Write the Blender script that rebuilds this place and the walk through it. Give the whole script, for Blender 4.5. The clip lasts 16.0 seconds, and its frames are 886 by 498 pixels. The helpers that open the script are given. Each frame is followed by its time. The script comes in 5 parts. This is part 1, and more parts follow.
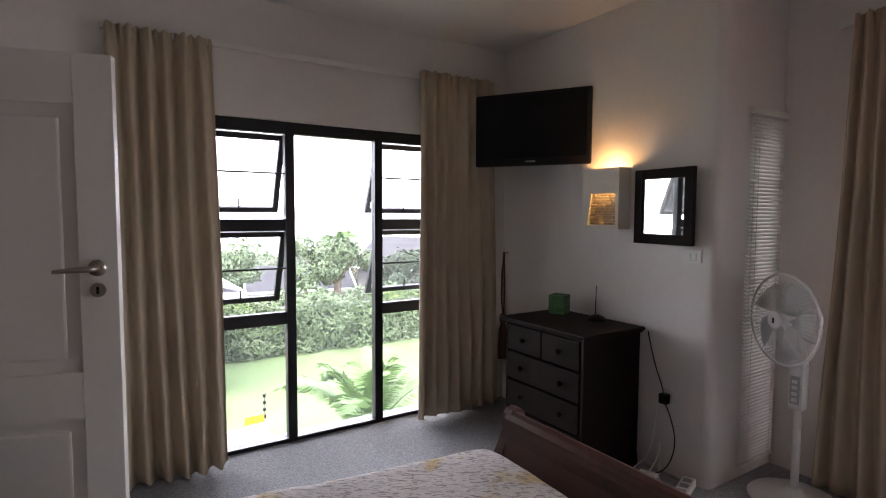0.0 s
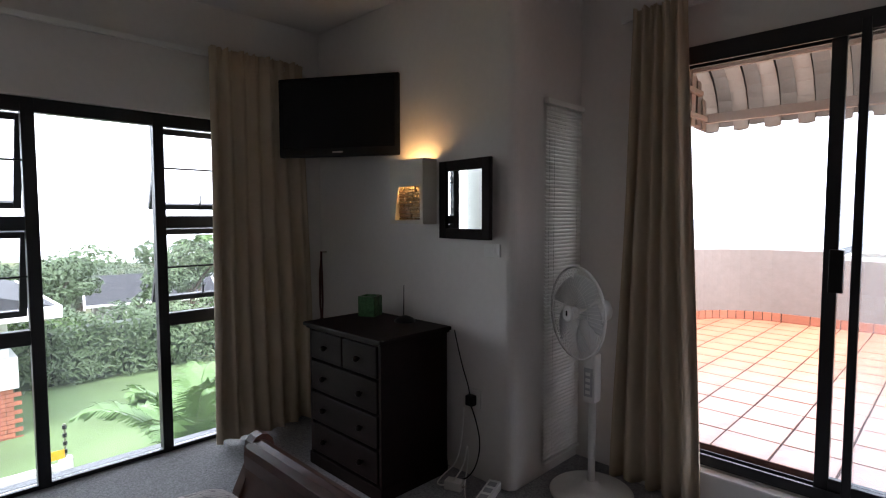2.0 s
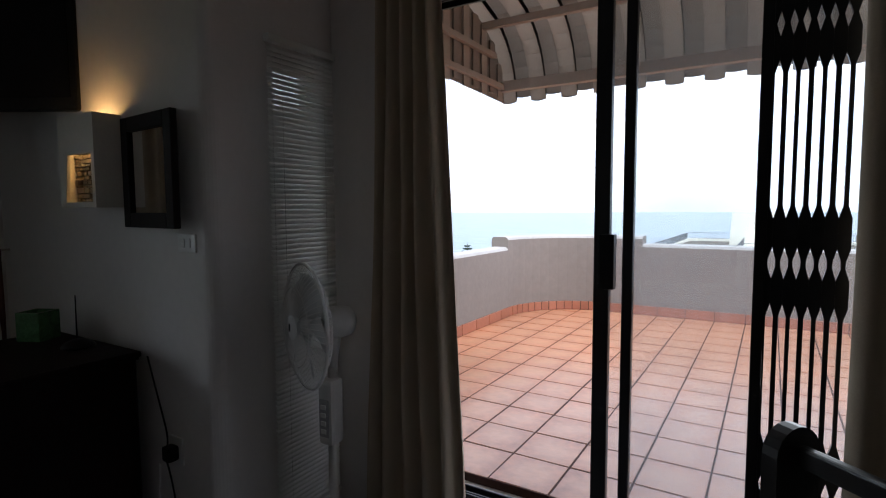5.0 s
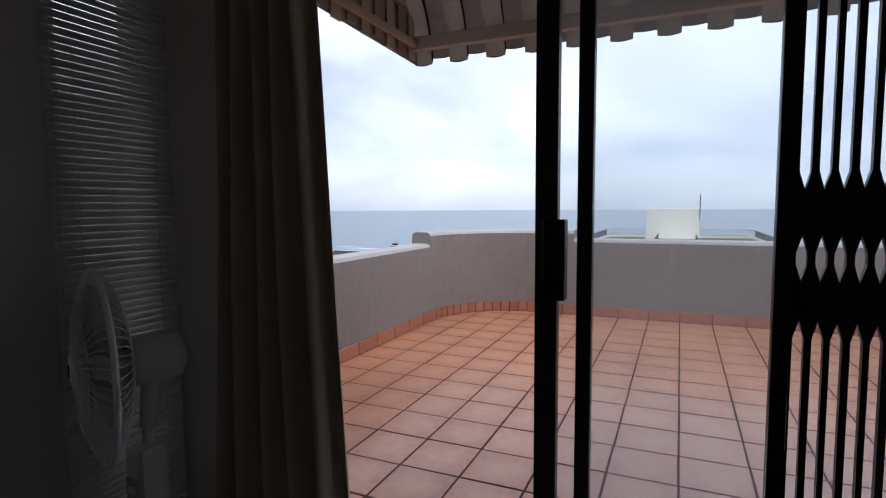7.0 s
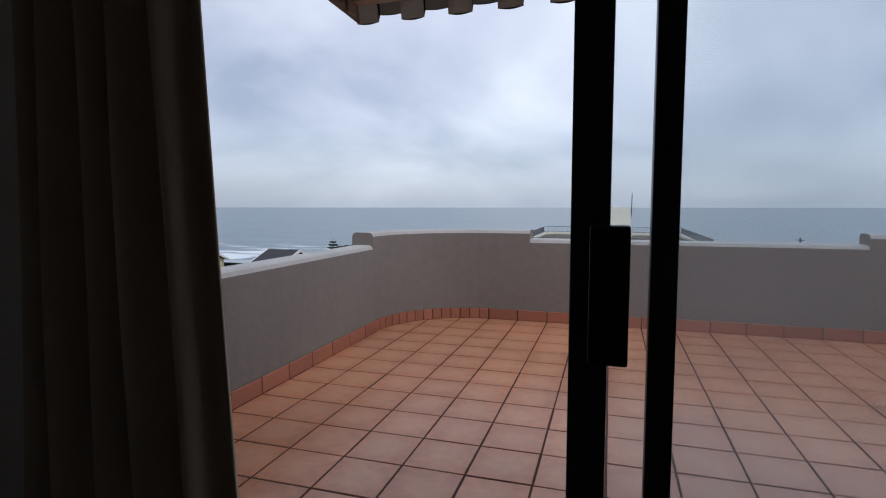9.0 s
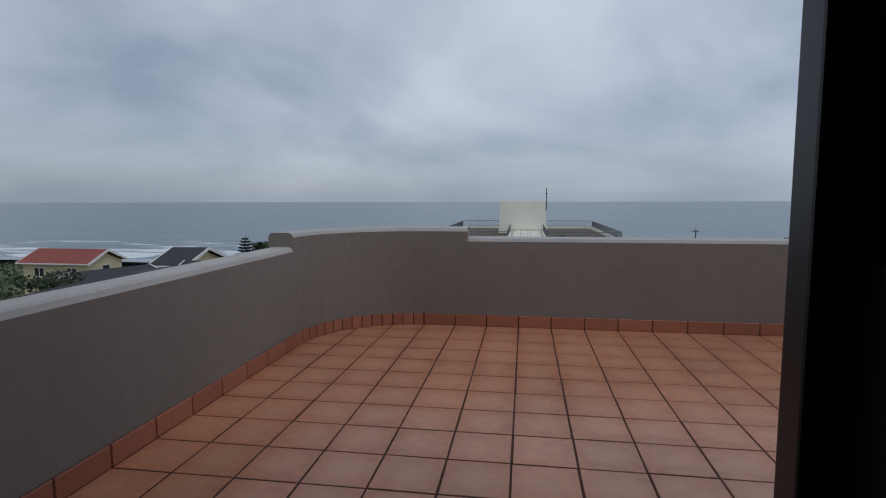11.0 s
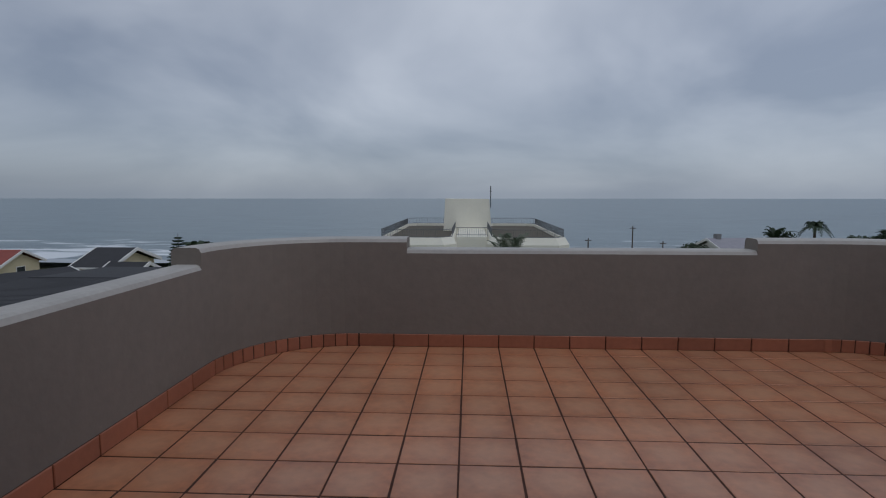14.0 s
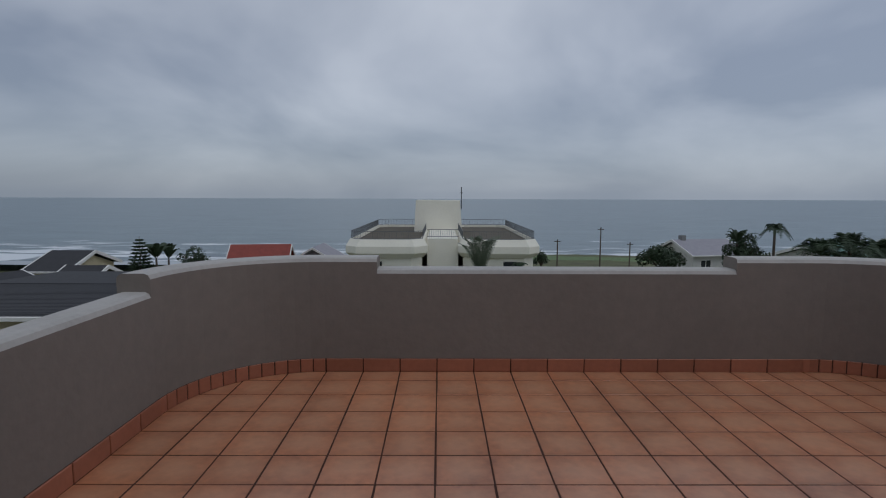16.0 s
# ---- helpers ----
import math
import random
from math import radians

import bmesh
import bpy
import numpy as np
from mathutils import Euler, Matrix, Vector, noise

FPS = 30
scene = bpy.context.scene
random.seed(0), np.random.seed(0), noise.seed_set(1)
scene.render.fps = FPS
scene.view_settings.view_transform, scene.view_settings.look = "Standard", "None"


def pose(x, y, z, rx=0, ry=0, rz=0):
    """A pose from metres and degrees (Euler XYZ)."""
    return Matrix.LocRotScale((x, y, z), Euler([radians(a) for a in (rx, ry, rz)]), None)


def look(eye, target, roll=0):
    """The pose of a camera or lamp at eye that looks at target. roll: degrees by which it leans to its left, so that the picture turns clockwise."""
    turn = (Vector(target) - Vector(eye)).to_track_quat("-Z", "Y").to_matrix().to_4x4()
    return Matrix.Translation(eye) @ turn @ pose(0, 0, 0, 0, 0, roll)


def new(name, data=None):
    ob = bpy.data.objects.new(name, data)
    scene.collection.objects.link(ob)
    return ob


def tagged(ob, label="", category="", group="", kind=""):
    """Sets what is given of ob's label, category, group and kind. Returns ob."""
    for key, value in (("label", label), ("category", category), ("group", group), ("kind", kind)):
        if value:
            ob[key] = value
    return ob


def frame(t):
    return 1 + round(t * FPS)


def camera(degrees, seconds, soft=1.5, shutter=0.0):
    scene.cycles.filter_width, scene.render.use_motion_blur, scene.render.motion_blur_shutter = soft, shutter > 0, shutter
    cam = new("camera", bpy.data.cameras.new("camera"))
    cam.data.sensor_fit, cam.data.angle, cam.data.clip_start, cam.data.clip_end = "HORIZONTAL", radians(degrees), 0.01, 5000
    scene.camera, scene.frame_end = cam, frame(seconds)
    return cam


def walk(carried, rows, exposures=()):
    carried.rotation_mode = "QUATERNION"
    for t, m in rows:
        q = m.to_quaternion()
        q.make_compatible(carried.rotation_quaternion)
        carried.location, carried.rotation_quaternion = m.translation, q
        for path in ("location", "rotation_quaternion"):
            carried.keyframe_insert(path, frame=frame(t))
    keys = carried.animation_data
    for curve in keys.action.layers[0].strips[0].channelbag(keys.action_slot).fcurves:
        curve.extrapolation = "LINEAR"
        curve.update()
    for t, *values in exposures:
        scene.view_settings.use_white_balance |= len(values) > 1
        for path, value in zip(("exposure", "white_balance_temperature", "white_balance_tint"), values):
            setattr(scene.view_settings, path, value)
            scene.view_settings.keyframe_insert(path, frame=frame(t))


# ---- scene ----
cam = camera(79.4, 16.0, soft=1.1)
PATH = [
    (0, (0.01, -0.658, 1.49), (-1.671, 0.417, 1.358), 0.3),
    (0.5, (0.054, -0.512, 1.498), (-1.564, 0.656, 1.361), 0.2),
    (1, (0.096, -0.37, 1.489), (-1.465, 0.873, 1.355), 0.0),
    (1.5, (0.111, -0.279, 1.478), (-1.38, 1.048, 1.341), -0.2),
    (2, (0.081, -0.108, 1.449), (-1.322, 1.312, 1.324), -0.1),
    (2.5, (0.074, 0.067, 1.442), (-1.243, 1.567, 1.31), 0.0),
    (3, (0.101, 0.231, 1.414), (-1.124, 1.807, 1.287), -0.3),
    (3.5, (0.153, 0.409, 1.401), (-1.007, 2.033, 1.271), -0.4),
    (4, (0.178, 0.547, 1.397), (-0.927, 2.208, 1.264), -0.5),
    (4.2, (0.202, 0.612, 1.401), (-0.903, 2.273, 1.258), -0.4),
    (6.5, (-0.03, 1.376, 1.338), (-0.876, 3.182, 1.185), -0.4),
    (7, (-0.062, 1.502, 1.33), (-0.871, 3.324, 1.17), -0.4),
    (7.5, (-0.147, 1.637, 1.331), (-0.914, 3.477, 1.166), -0.3),
    (8, (-0.224, 1.745, 1.328), (-0.933, 3.608, 1.158), -0.2),
    (8.5, (-0.279, 1.85, 1.32), (-0.927, 3.735, 1.151), -0.1),
    (9, (-0.326, 1.988, 1.328), (-0.923, 3.89, 1.157), -0.1),
    (11.5, (-0.574, 2.485, 1.345), (-0.823, 4.459, 1.148), -0.2),
    (12, (-0.561, 2.580, 1.357), (-0.779, 4.559, 1.156), -0.2),
    (12.5, (-0.561, 2.697, 1.364), (-0.745, 4.679, 1.162), -0.1),
    (13, (-0.553, 2.76, 1.377), (-0.709, 4.744, 1.175), -0.1),
    (13.5, (-0.553, 2.802, 1.394), (-0.678, 4.788, 1.191), 0.0),
    (14, (-0.558, 2.867, 1.42), (-0.656, 4.854, 1.215), 0.0),
    (14.5, (-0.568, 2.928, 1.45), (-0.64, 4.916, 1.246), 0.1),
    (15, (-0.57, 2.987, 1.484), (-0.612, 4.976, 1.279), 0.1),
    (15.5, (-0.576, 3.046, 1.515), (-0.589, 5.035, 1.31), 0.1),
    (16, (-0.581, 3.09, 1.545), (-0.569, 5.08, 1.341), 0.2),
]
EXPOSURES = [(0, 3.55, 6800, 22), (1, 3.35, 6650, 20), (2, 2.85, 6450, 15), (3, 2.45, 6300, 10), (4.2, 1.98, 6200, 8), (6.5, 0.87, 6200, 14), (8, 0.42, 6280, 14), (9.2, 0.0, 6200, 11), (11.5, -0.62, 6200, 9), (13, -0.76, 6200, 9), (16, -0.78, 6220, 9)]
walk(cam, [(t, look(eye, target, roll)) for t, eye, target, roll in PATH], EXPOSURES)

# ---------- light ----------
SKY_TURN = radians(127)
world = bpy.data.worlds.new("overcast")
scene.world = world
world.use_nodes = True
wn, wl = world.node_tree.nodes, world.node_tree.links
wn.clear()
w_out = wn.new("ShaderNodeOutputWorld")
w_bg = wn.new("ShaderNodeBackground")
w_sky = wn.new("ShaderNodeTexSky")
w_sky.sky_type = "NISHITA"
w_sky.sun_disc = False
w_sky.sun_elevation = radians(48)
w_sky.sun_rotation = SKY_TURN
w_geo = wn.new("ShaderNodeTexCoord")
w_sep = wn.new("ShaderNodeSeparateXYZ")
wl.new(w_geo.outputs["Generated"], w_sep.inputs[0])


def wmath(op, a, b=None, clamp=False):
    n = wn.new("ShaderNodeMath")
    n.operation, n.use_clamp = op, clamp
    for i, v in enumerate((a, b)):
        if v is None:
            continue
        if isinstance(v, (int, float)):
            n.inputs[i].default_value = v
        else:
            wl.new(v, n.inputs[i])
    return n.outputs[0]


# cloud deck seen in perspective: directions laid on a plane overhead
up = wmath("ADD", wmath("MAXIMUM", w_sep.outputs[2], 0.0), 0.34)
w_com = wn.new("ShaderNodeCombineXYZ")
wl.new(wmath("DIVIDE", w_sep.outputs[0], up), w_com.inputs[0])
wl.new(wmath("DIVIDE", w_sep.outputs[1], up), w_com.inputs[1])
w_n1 = wn.new("ShaderNodeTexNoise")
w_n1.inputs["Scale"].default_value = 1.0
w_n1.inputs["Detail"].default_value = 5
w_n1.inputs["Roughness"].default_value = 0.48
w_n1.inputs["Distortion"].default_value = 0.35
wl.new(w_com.outputs[0], w_n1.inputs["Vector"])
w_ramp = wn.new("ShaderNodeValToRGB")
w_ramp.color_ramp.elements[0].position, w_ramp.color_ramp.elements[0].color = 0.34, (0.36, 0.405, 0.505, 1)
w_ramp.color_ramp.elements[1].position, w_ramp.color_ramp.elements[1].color = 0.66, (0.85, 0.88, 0.955, 1)
wl.new(w_n1.outputs[0], w_ramp.inputs[0])
# darker, bluer band of rain low over the sea
w_low = wmath("SUBTRACT", 1.0, wmath("MULTIPLY", wmath("MAXIMUM", w_sep.outputs[2], 0.0), 4.2), True)
w_mix1 = wn.new("ShaderNodeMixRGB")
w_mix1.inputs[2].default_value = (0.30, 0.355, 0.44, 1)
wl.new(wmath("MULTIPLY", wmath("POWER", w_low, 1.6), 0.75), w_mix1.inputs[0])
wl.new(w_ramp.outputs[0], w_mix1.inputs[1])
w_mix2 = wn.new("ShaderNodeMixRGB")
w_mix2.inputs[0].default_value = 0.02
wl.new(w_mix1.outputs[0], w_mix2.inputs[1])
wl.new(w_sky.outputs[0], w_mix2.inputs[2])
wl.new(w_mix2.outputs[0], w_bg.inputs[0])
# thinner cloud towards the sun, on the east
wl.new(wmath("ADD", 1.07, wmath("MULTIPLY", w_sep.outputs[0], 0.16)), w_bg.inputs[1])
wl.new(w_bg.outputs[0], w_out.inputs[0])

sun_data = bpy.data.lights.new("sun", "SUN")
sun_data.energy, sun_data.angle, sun_data.color = 0.6, radians(30), (1.0, 0.97, 0.93)
sun = new("sun", sun_data)
sun.matrix_world = look((0, 0, 40), (-20, 15, 0))

# area lamps added at the room's openings to boost the daylight falling through


def daylight(name, energy, width, height, m, color=(0.93, 0.97, 1.0)):
    d = bpy.data.lights.new(name, "AREA")
    d.shape, d.size, d.size_y, d.energy, d.color = "RECTANGLE", width, height, energy, color
    ob = new(name, d)
    ob.matrix_world = m
    return ob


daylight("window_daylight_fill", 0.12, 1.7, 1.9, look((-3.60, 0.69, 1.05), (0.0, 0.69, 0.6)))
door_light = daylight("door_daylight_fill", 2.2, 1.6, 1.9, look((0.06, 2.69, 1.25), (0.06, 0.0, 1.15)))
door_light.data.spread = radians(115)

# ---------- materials ----------


def mat(name, color, rough=0.6, metal=0.0, vary=0.12, scale=6.0, fine=60.0, bump=0.15, bump_scale=None, tint=None, spec=0.5, per_object=0.0, dist=0.002):
    m = bpy.data.materials.new(name)
    m.use_nodes = True
    nt = m.node_tree
    b = nt.nodes["Principled BSDF"]
    b.inputs["Roughness"].default_value, b.inputs["Metallic"].default_value = rough, metal
    b.inputs["Specular IOR Level"].default_value = spec
    co = nt.nodes.new("ShaderNodeTexCoord")
    n1, n2 = nt.nodes.new("ShaderNodeTexNoise"), nt.nodes.new("ShaderNodeTexNoise")
    n1.inputs["Scale"].default_value, n1.inputs["Detail"].default_value = scale, 4
    n2.inputs["Scale"].default_value, n2.inputs["Detail"].default_value = fine, 3
    geo = nt.nodes.new("ShaderNodeNewGeometry")
    for n in (n1, n2):
        nt.links.new(geo.outputs["Position"], n.inputs["Vector"])
    r = nt.nodes.new("ShaderNodeValToRGB")
    t = tint or color
    lo = [max(0, c * (1 - vary)) for c in t]
    hi = [min(1, c * (1 + vary)) for c in color]
    r.color_ramp.elements[0].position, r.color_ramp.elements[0].color = 0.3, (*lo, 1)
    r.color_ramp.elements[1].position, r.color_ramp.elements[1].color = 0.7, (*hi, 1)
    ad = nt.nodes.new("ShaderNodeMath")
    ad.operation = "MULTIPLY_ADD"
    ad.inputs[1].default_value = 0.45
    nt.links.new(n2.outputs[0], ad.inputs[0])
    sc = nt.nodes.new("ShaderNodeMath")
    sc.operation = "MULTIPLY"
    sc.inputs[1].default_value = 0.55
    nt.links.new(n1.outputs[0], sc.inputs[0])
    nt.links.new(sc.outputs[0], ad.inputs[2])
    nt.links.new(ad.outputs[0], r.inputs[0])
    last = r.outputs[0]
    if per_object:
        oi = nt.nodes.new("ShaderNodeObjectInfo")
        hs = nt.nodes.new("ShaderNodeHueSaturation")
        mr = nt.nodes.new("ShaderNodeMapRange")
        mr.inputs[3].default_value, mr.inputs[4].default_value = 1 - per_object, 1 + per_object
        nt.links.new(oi.outputs["Random"], mr.inputs[0])
        nt.links.new(mr.outputs[0], hs.inputs["Value"])
        nt.links.new(last, hs.inputs["Color"])
        last = hs.outputs[0]
    nt.links.new(last, b.inputs["Base Color"])
    if bump:
        bp = nt.nodes.new("ShaderNodeBump")
        bp.inputs["Strength"].default_value, bp.inputs["Distance"].default_value = bump, dist
        if bump_scale:
            n3 = nt.nodes.new("ShaderNodeTexNoise")
            n3.inputs["Scale"].default_value, n3.inputs["Detail"].default_value = bump_scale, 4
            nt.links.new(geo.outputs["Position"], n3.inputs["Vector"])
            nt.links.new(n3.outputs[0], bp.inputs["Height"])
        else:
            nt.links.new(n2.outputs[0], bp.inputs["Height"])
        nt.links.new(bp.outputs[0], b.inputs["Normal"])
    return m


def glass_mat(name, color=(0.95, 0.98, 0.97), rough=0.0):
    m = bpy.data.materials.new(name)
    m.use_nodes = True
    nt = m.node_tree
    nt.nodes.clear()
    o = nt.nodes.new("ShaderNodeOutputMaterial")
    tr, gl, mx, fr = (nt.nodes.new(k) for k in ("ShaderNodeBsdfTransparent", "ShaderNodeBsdfGlossy", "ShaderNodeMixShader", "ShaderNodeFresnel"))
    tr.inputs[0].default_value = (*color, 1)
    gl.inputs["Roughness"].default_value = rough
    fr.inputs[0].default_value = 1.35
    nt.links.new(fr.outputs[0], mx.inputs[0])
    nt.links.new(tr.outputs[0], mx.inputs[1])
    nt.links.new(gl.outputs[0], mx.inputs[2])
    nt.links.new(mx.outputs[0], o.inputs[0])
    return m


def film_glass(name, color, film):
    """Clear pane with a thin film: dust and salt on the door, painted haze on windows."""
    m = glass_mat(name, color)
    nt = m.node_tree
    o = [n for n in nt.nodes if n.type == "OUTPUT_MATERIAL"][0]
    clear = [n for n in nt.nodes if n.type == "MIX_SHADER"][0]
    tl, mx, ns, mu = (nt.nodes.new(k) for k in ("ShaderNodeBsdfTranslucent", "ShaderNodeMixShader", "ShaderNodeTexNoise", "ShaderNodeMath"))
    tl.inputs[0].default_value = (0.8, 0.82, 0.84, 1)
    ns.inputs["Scale"].default_value, ns.inputs["Detail"].default_value = 3.0, 5
    mu.operation, mu.inputs[1].default_value = "MULTIPLY", film * 2
    nt.links.new(ns.outputs[0], mu.inputs[0])
    nt.links.new(mu.outputs[0], mx.inputs[0])
    nt.links.new(clear.outputs[0], mx.inputs[1])
    nt.links.new(tl.outputs[0], mx.inputs[2])
    nt.links.new(mx.outputs[0], o.inputs[0])
    return m


def emit_mat(name, color, strength):
    m = bpy.data.materials.new(name)
    m.use_nodes = True
    b = m.node_tree.nodes["Principled BSDF"]
    b.inputs["Base Color"].default_value = (*color, 1)
    b.inputs["Emission Color"].default_value = (*color, 1)
    b.inputs["Emission Strength"].default_value = strength
    return m


M_WALL = mat("wall_paint", (0.72, 0.69, 0.66), 0.75, vary=0.04, scale=1.5, fine=30, bump=0.25, bump_scale=18, dist=0.004)
M_CEIL = mat("ceiling_paint", (0.70, 0.67, 0.64), 0.8, vary=0.04, scale=1.2, fine=30, bump=0.15, bump_scale=20)
M_DOOR = mat("door_paint", (0.72, 0.69, 0.65), 0.45, vary=0.03, scale=3, fine=40, bump=0.05)
M_CARPET = mat("carpet", (0.30, 0.30, 0.31), 0.95, vary=0.55, scale=90, fine=260, bump=0.9, bump_scale=220, dist=0.006)
M_ALU = mat("black_aluminium", (0.012, 0.012, 0.014), 0.4, 0.2, vary=0.2, scale=8, bump=0.03)
M_CURTAIN = mat("curtain_cloth", (0.50, 0.41, 0.30), 0.85, vary=0.10, scale=5, fine=220, bump=0.3, bump_scale=400, dist=0.001)
M_WOOD = mat("dark_stained_wood", (0.010, 0.0050, 0.0040), 0.5, vary=0.35, scale=4, fine=45, bump=0.12, spec=0.07)
M_REDWOOD = mat("mahogany_wood", (0.06, 0.020, 0.013), 0.3, vary=0.35, scale=4, fine=50, bump=0.08)
M_BLACK = mat("black_plastic", (0.006, 0.006, 0.0065), 0.4, vary=0.15, bump=0.02, spec=0.25)
M_SCREEN = mat("tv_screen", (0.004, 0.004, 0.005), 0.22, vary=0.1, scale=2, bump=0, spec=0.2)
M_WHITE = mat("white_plastic", (0.74, 0.73, 0.70), 0.35, vary=0.05, bump=0.03)
M_BLIND = mat("blind_slat", (0.78, 0.78, 0.74), 0.45, vary=0.06, bump=0.03)
M_CHROME = mat("brushed_metal", (0.42, 0.38, 0.33), 0.3, 1.0, vary=0.15, fine=200, bump=0.05)
M_SILVER = mat("mirror_silver", (0.86, 0.88, 0.88), 0.015, 1.0, vary=0.02, bump=0)
# the film lays a painted veil of haze over the garden view
M_GLASS = film_glass("window_glass", (0.955, 0.975, 0.97), 0.012)
M_DOORGLASS = film_glass("door_glass", (0.955, 0.97, 0.975), 0.03)
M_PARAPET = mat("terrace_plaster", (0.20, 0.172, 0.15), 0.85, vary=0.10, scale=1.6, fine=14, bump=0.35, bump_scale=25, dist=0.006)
# the wall's own plaster, lightened in colour for skylight on the coping
M_COPING_SKYLIT = mat("coping_skylit", (0.42, 0.40, 0.375), 0.7, vary=0.12, scale=3, fine=30, bump=0.25, bump_scale=30)
M_TILE = mat("terracotta_tile", (0.45, 0.180, 0.088), 0.28, vary=0.32, scale=1.5, fine=22, bump=0.25, bump_scale=30, per_object=0.06, tint=(0.43, 0.170, 0.09), spec=0.65, dist=0.003)
# worn, paler middle of each tile, with an uneven edge to it
tn = M_TILE.node_tree
t_bsdf = tn.nodes["Principled BSDF"]
t_from = t_bsdf.inputs["Base Color"].links[0].from_socket
t_co, t_len, t_noise, t_add, t_ramp, t_mix = (tn.nodes.new(k) for k in ("ShaderNodeTexCoord", "ShaderNodeVectorMath", "ShaderNodeTexNoise", "ShaderNodeMath", "ShaderNodeMapRange", "ShaderNodeMixRGB"))
t_geo = tn.nodes.new("ShaderNodeNewGeometry")
t_len.operation = "LENGTH"
tn.links.new(t_co.outputs["Object"], t_len.inputs[0])
tn.links.new(t_geo.outputs["Position"], t_noise.inputs["Vector"])
t_noise.inputs["Scale"].default_value, t_noise.inputs["Detail"].default_value = 5.0, 4
t_add.operation = "MULTIPLY_ADD"
t_add.inputs[1].default_value = 0.22
tn.links.new(t_noise.outputs[0], t_add.inputs[0])
tn.links.new(t_len.outputs["Value"], t_add.inputs[2])
t_ramp.inputs[1].default_value, t_ramp.inputs[2].default_value = 0.15, 0.27
t_ramp.inputs[3].default_value, t_ramp.inputs[4].default_value = 0.5, 0.0
tn.links.new(t_add.outputs[0], t_ramp.inputs[0])
t_mix.inputs[2].default_value = (0.58, 0.32, 0.195, 1)
tn.links.new(t_ramp.outputs[0], t_mix.inputs[0])
tn.links.new(t_from, t_mix.inputs[1])
tn.links.new(t_mix.outputs[0], t_bsdf.inputs["Base Color"])
M_SKIRT = mat("terracotta_skirting", (0.34, 0.125, 0.072), 0.45, vary=0.14, scale=3, fine=26, bump=0.2, per_object=0.12)
M_GROUT = mat("grout", (0.07, 0.028, 0.018), 0.9, vary=0.3, scale=9, bump=0.4)
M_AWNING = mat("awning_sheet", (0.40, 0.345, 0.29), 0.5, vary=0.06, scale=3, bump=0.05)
# same sheet for valleys and cheek, the ribs' shadow put into its colour
M_AWNING_SHADED = mat("awning_sheet_shaded", (0.27, 0.235, 0.20), 0.6, vary=0.08, scale=3, bump=0.05)

FLOOR, TERR = -0.03, 0.2
WX, MY, RX, DY = -3.40, 2.11, -1.60, 2.765  # window wall, mirror wall, recess wall, sliding-door wall (inner faces)

# ---------- mesh helpers ----------


def part(name, bm, material, parent=None, label="", smooth=False):
    me = bpy.data.meshes.new(name)
    bmesh.ops.recalc_face_normals(bm, faces=bm.faces)
    bm.to_mesh(me)
    bm.free()
    if smooth:
        for p in me.polygons:
            p.use_smooth = True
    me.materials.append(material)
    ob = new(name, me)
    if parent is not None:
        ob.parent = parent
    if label:
        ob["label"] = label
    return ob


def thing(name, label, category, at=(0, 0, 0), turn=0.0, group=""):
    ob = new(name)
    ob.matrix_world = pose(*at, 0, 0, turn)
    return tagged(ob, label, category, group)


def structure(ob, label="", category=""):
    return tagged(ob, label, category, "", "structure")


def box(bm, x0, x1, y0, y1, z0, z1, bevel=0.0, m=None):
    v = bmesh.ops.create_cube(bm, size=1.0)["verts"]
    k = Matrix.Translation(((x0 + x1) / 2, (y0 + y1) / 2, (z0 + z1) / 2)) @ Matrix.Diagonal((abs(x1 - x0), abs(y1 - y0), abs(z1 - z0), 1))
    bmesh.ops.transform(bm, matrix=(m @ k) if m else k, verts=v)
    if bevel:
        es = list({e for q in v for e in q.link_edges})
        bmesh.ops.bevel(bm, geom=es, offset=bevel, segments=2, affect="EDGES", profile=0.6)
    return bm


def boxes(rows, bevel=0.0):
    bm = bmesh.new()
    for r in rows:
        box(bm, *r, bevel=bevel)
    return bm


def cyl(bm, p, q, r0, r1=None, n=16, caps=True):
    p, q = Vector(p), Vector(q)
    d = q - p
    m = Matrix.Translation((p + q) / 2) @ d.to_track_quat("Z", "Y").to_matrix().to_4x4()
    bmesh.ops.create_cone(bm, cap_ends=caps, segments=n, radius1=r0, radius2=r0 if r1 is None else r1, depth=d.length, matrix=m)
    return bm


def tube(bm, pts, r, n=8, closed=False):
    """A round bar along points; r may be a list."""
    pts = [Vector(p) for p in pts]
    rings, k = [], len(pts)
    for i, p in enumerate(pts):
        a = pts[i - 1] if (i or closed) else p
        b = pts[(i + 1) % k] if (i < k - 1 or closed) else p
        d = (b - a).normalized()
        side = d.cross(Vector((0, 0, 1)))
        if side.length < 0.05:
            side = d.cross(Vector((0, 1, 0)))
        side.normalize()
        over = side.cross(d)
        rad = r[i] if isinstance(r, (list, tuple)) else r
        rings.append([bm.verts.new(p + rad * (math.cos(2 * math.pi * j / n) * side + math.sin(2 * math.pi * j / n) * over)) for j in range(n)])
    for i in range(k if closed else k - 1):
        a, b = rings[i], rings[(i + 1) % k]
        for j in range(n):
            bm.faces.new((a[j], a[(j + 1) % n], b[(j + 1) % n], b[j]))
    if not closed:
        bm.faces.new(rings[0])
        bm.faces.new(list(reversed(rings[-1])))
    return bm


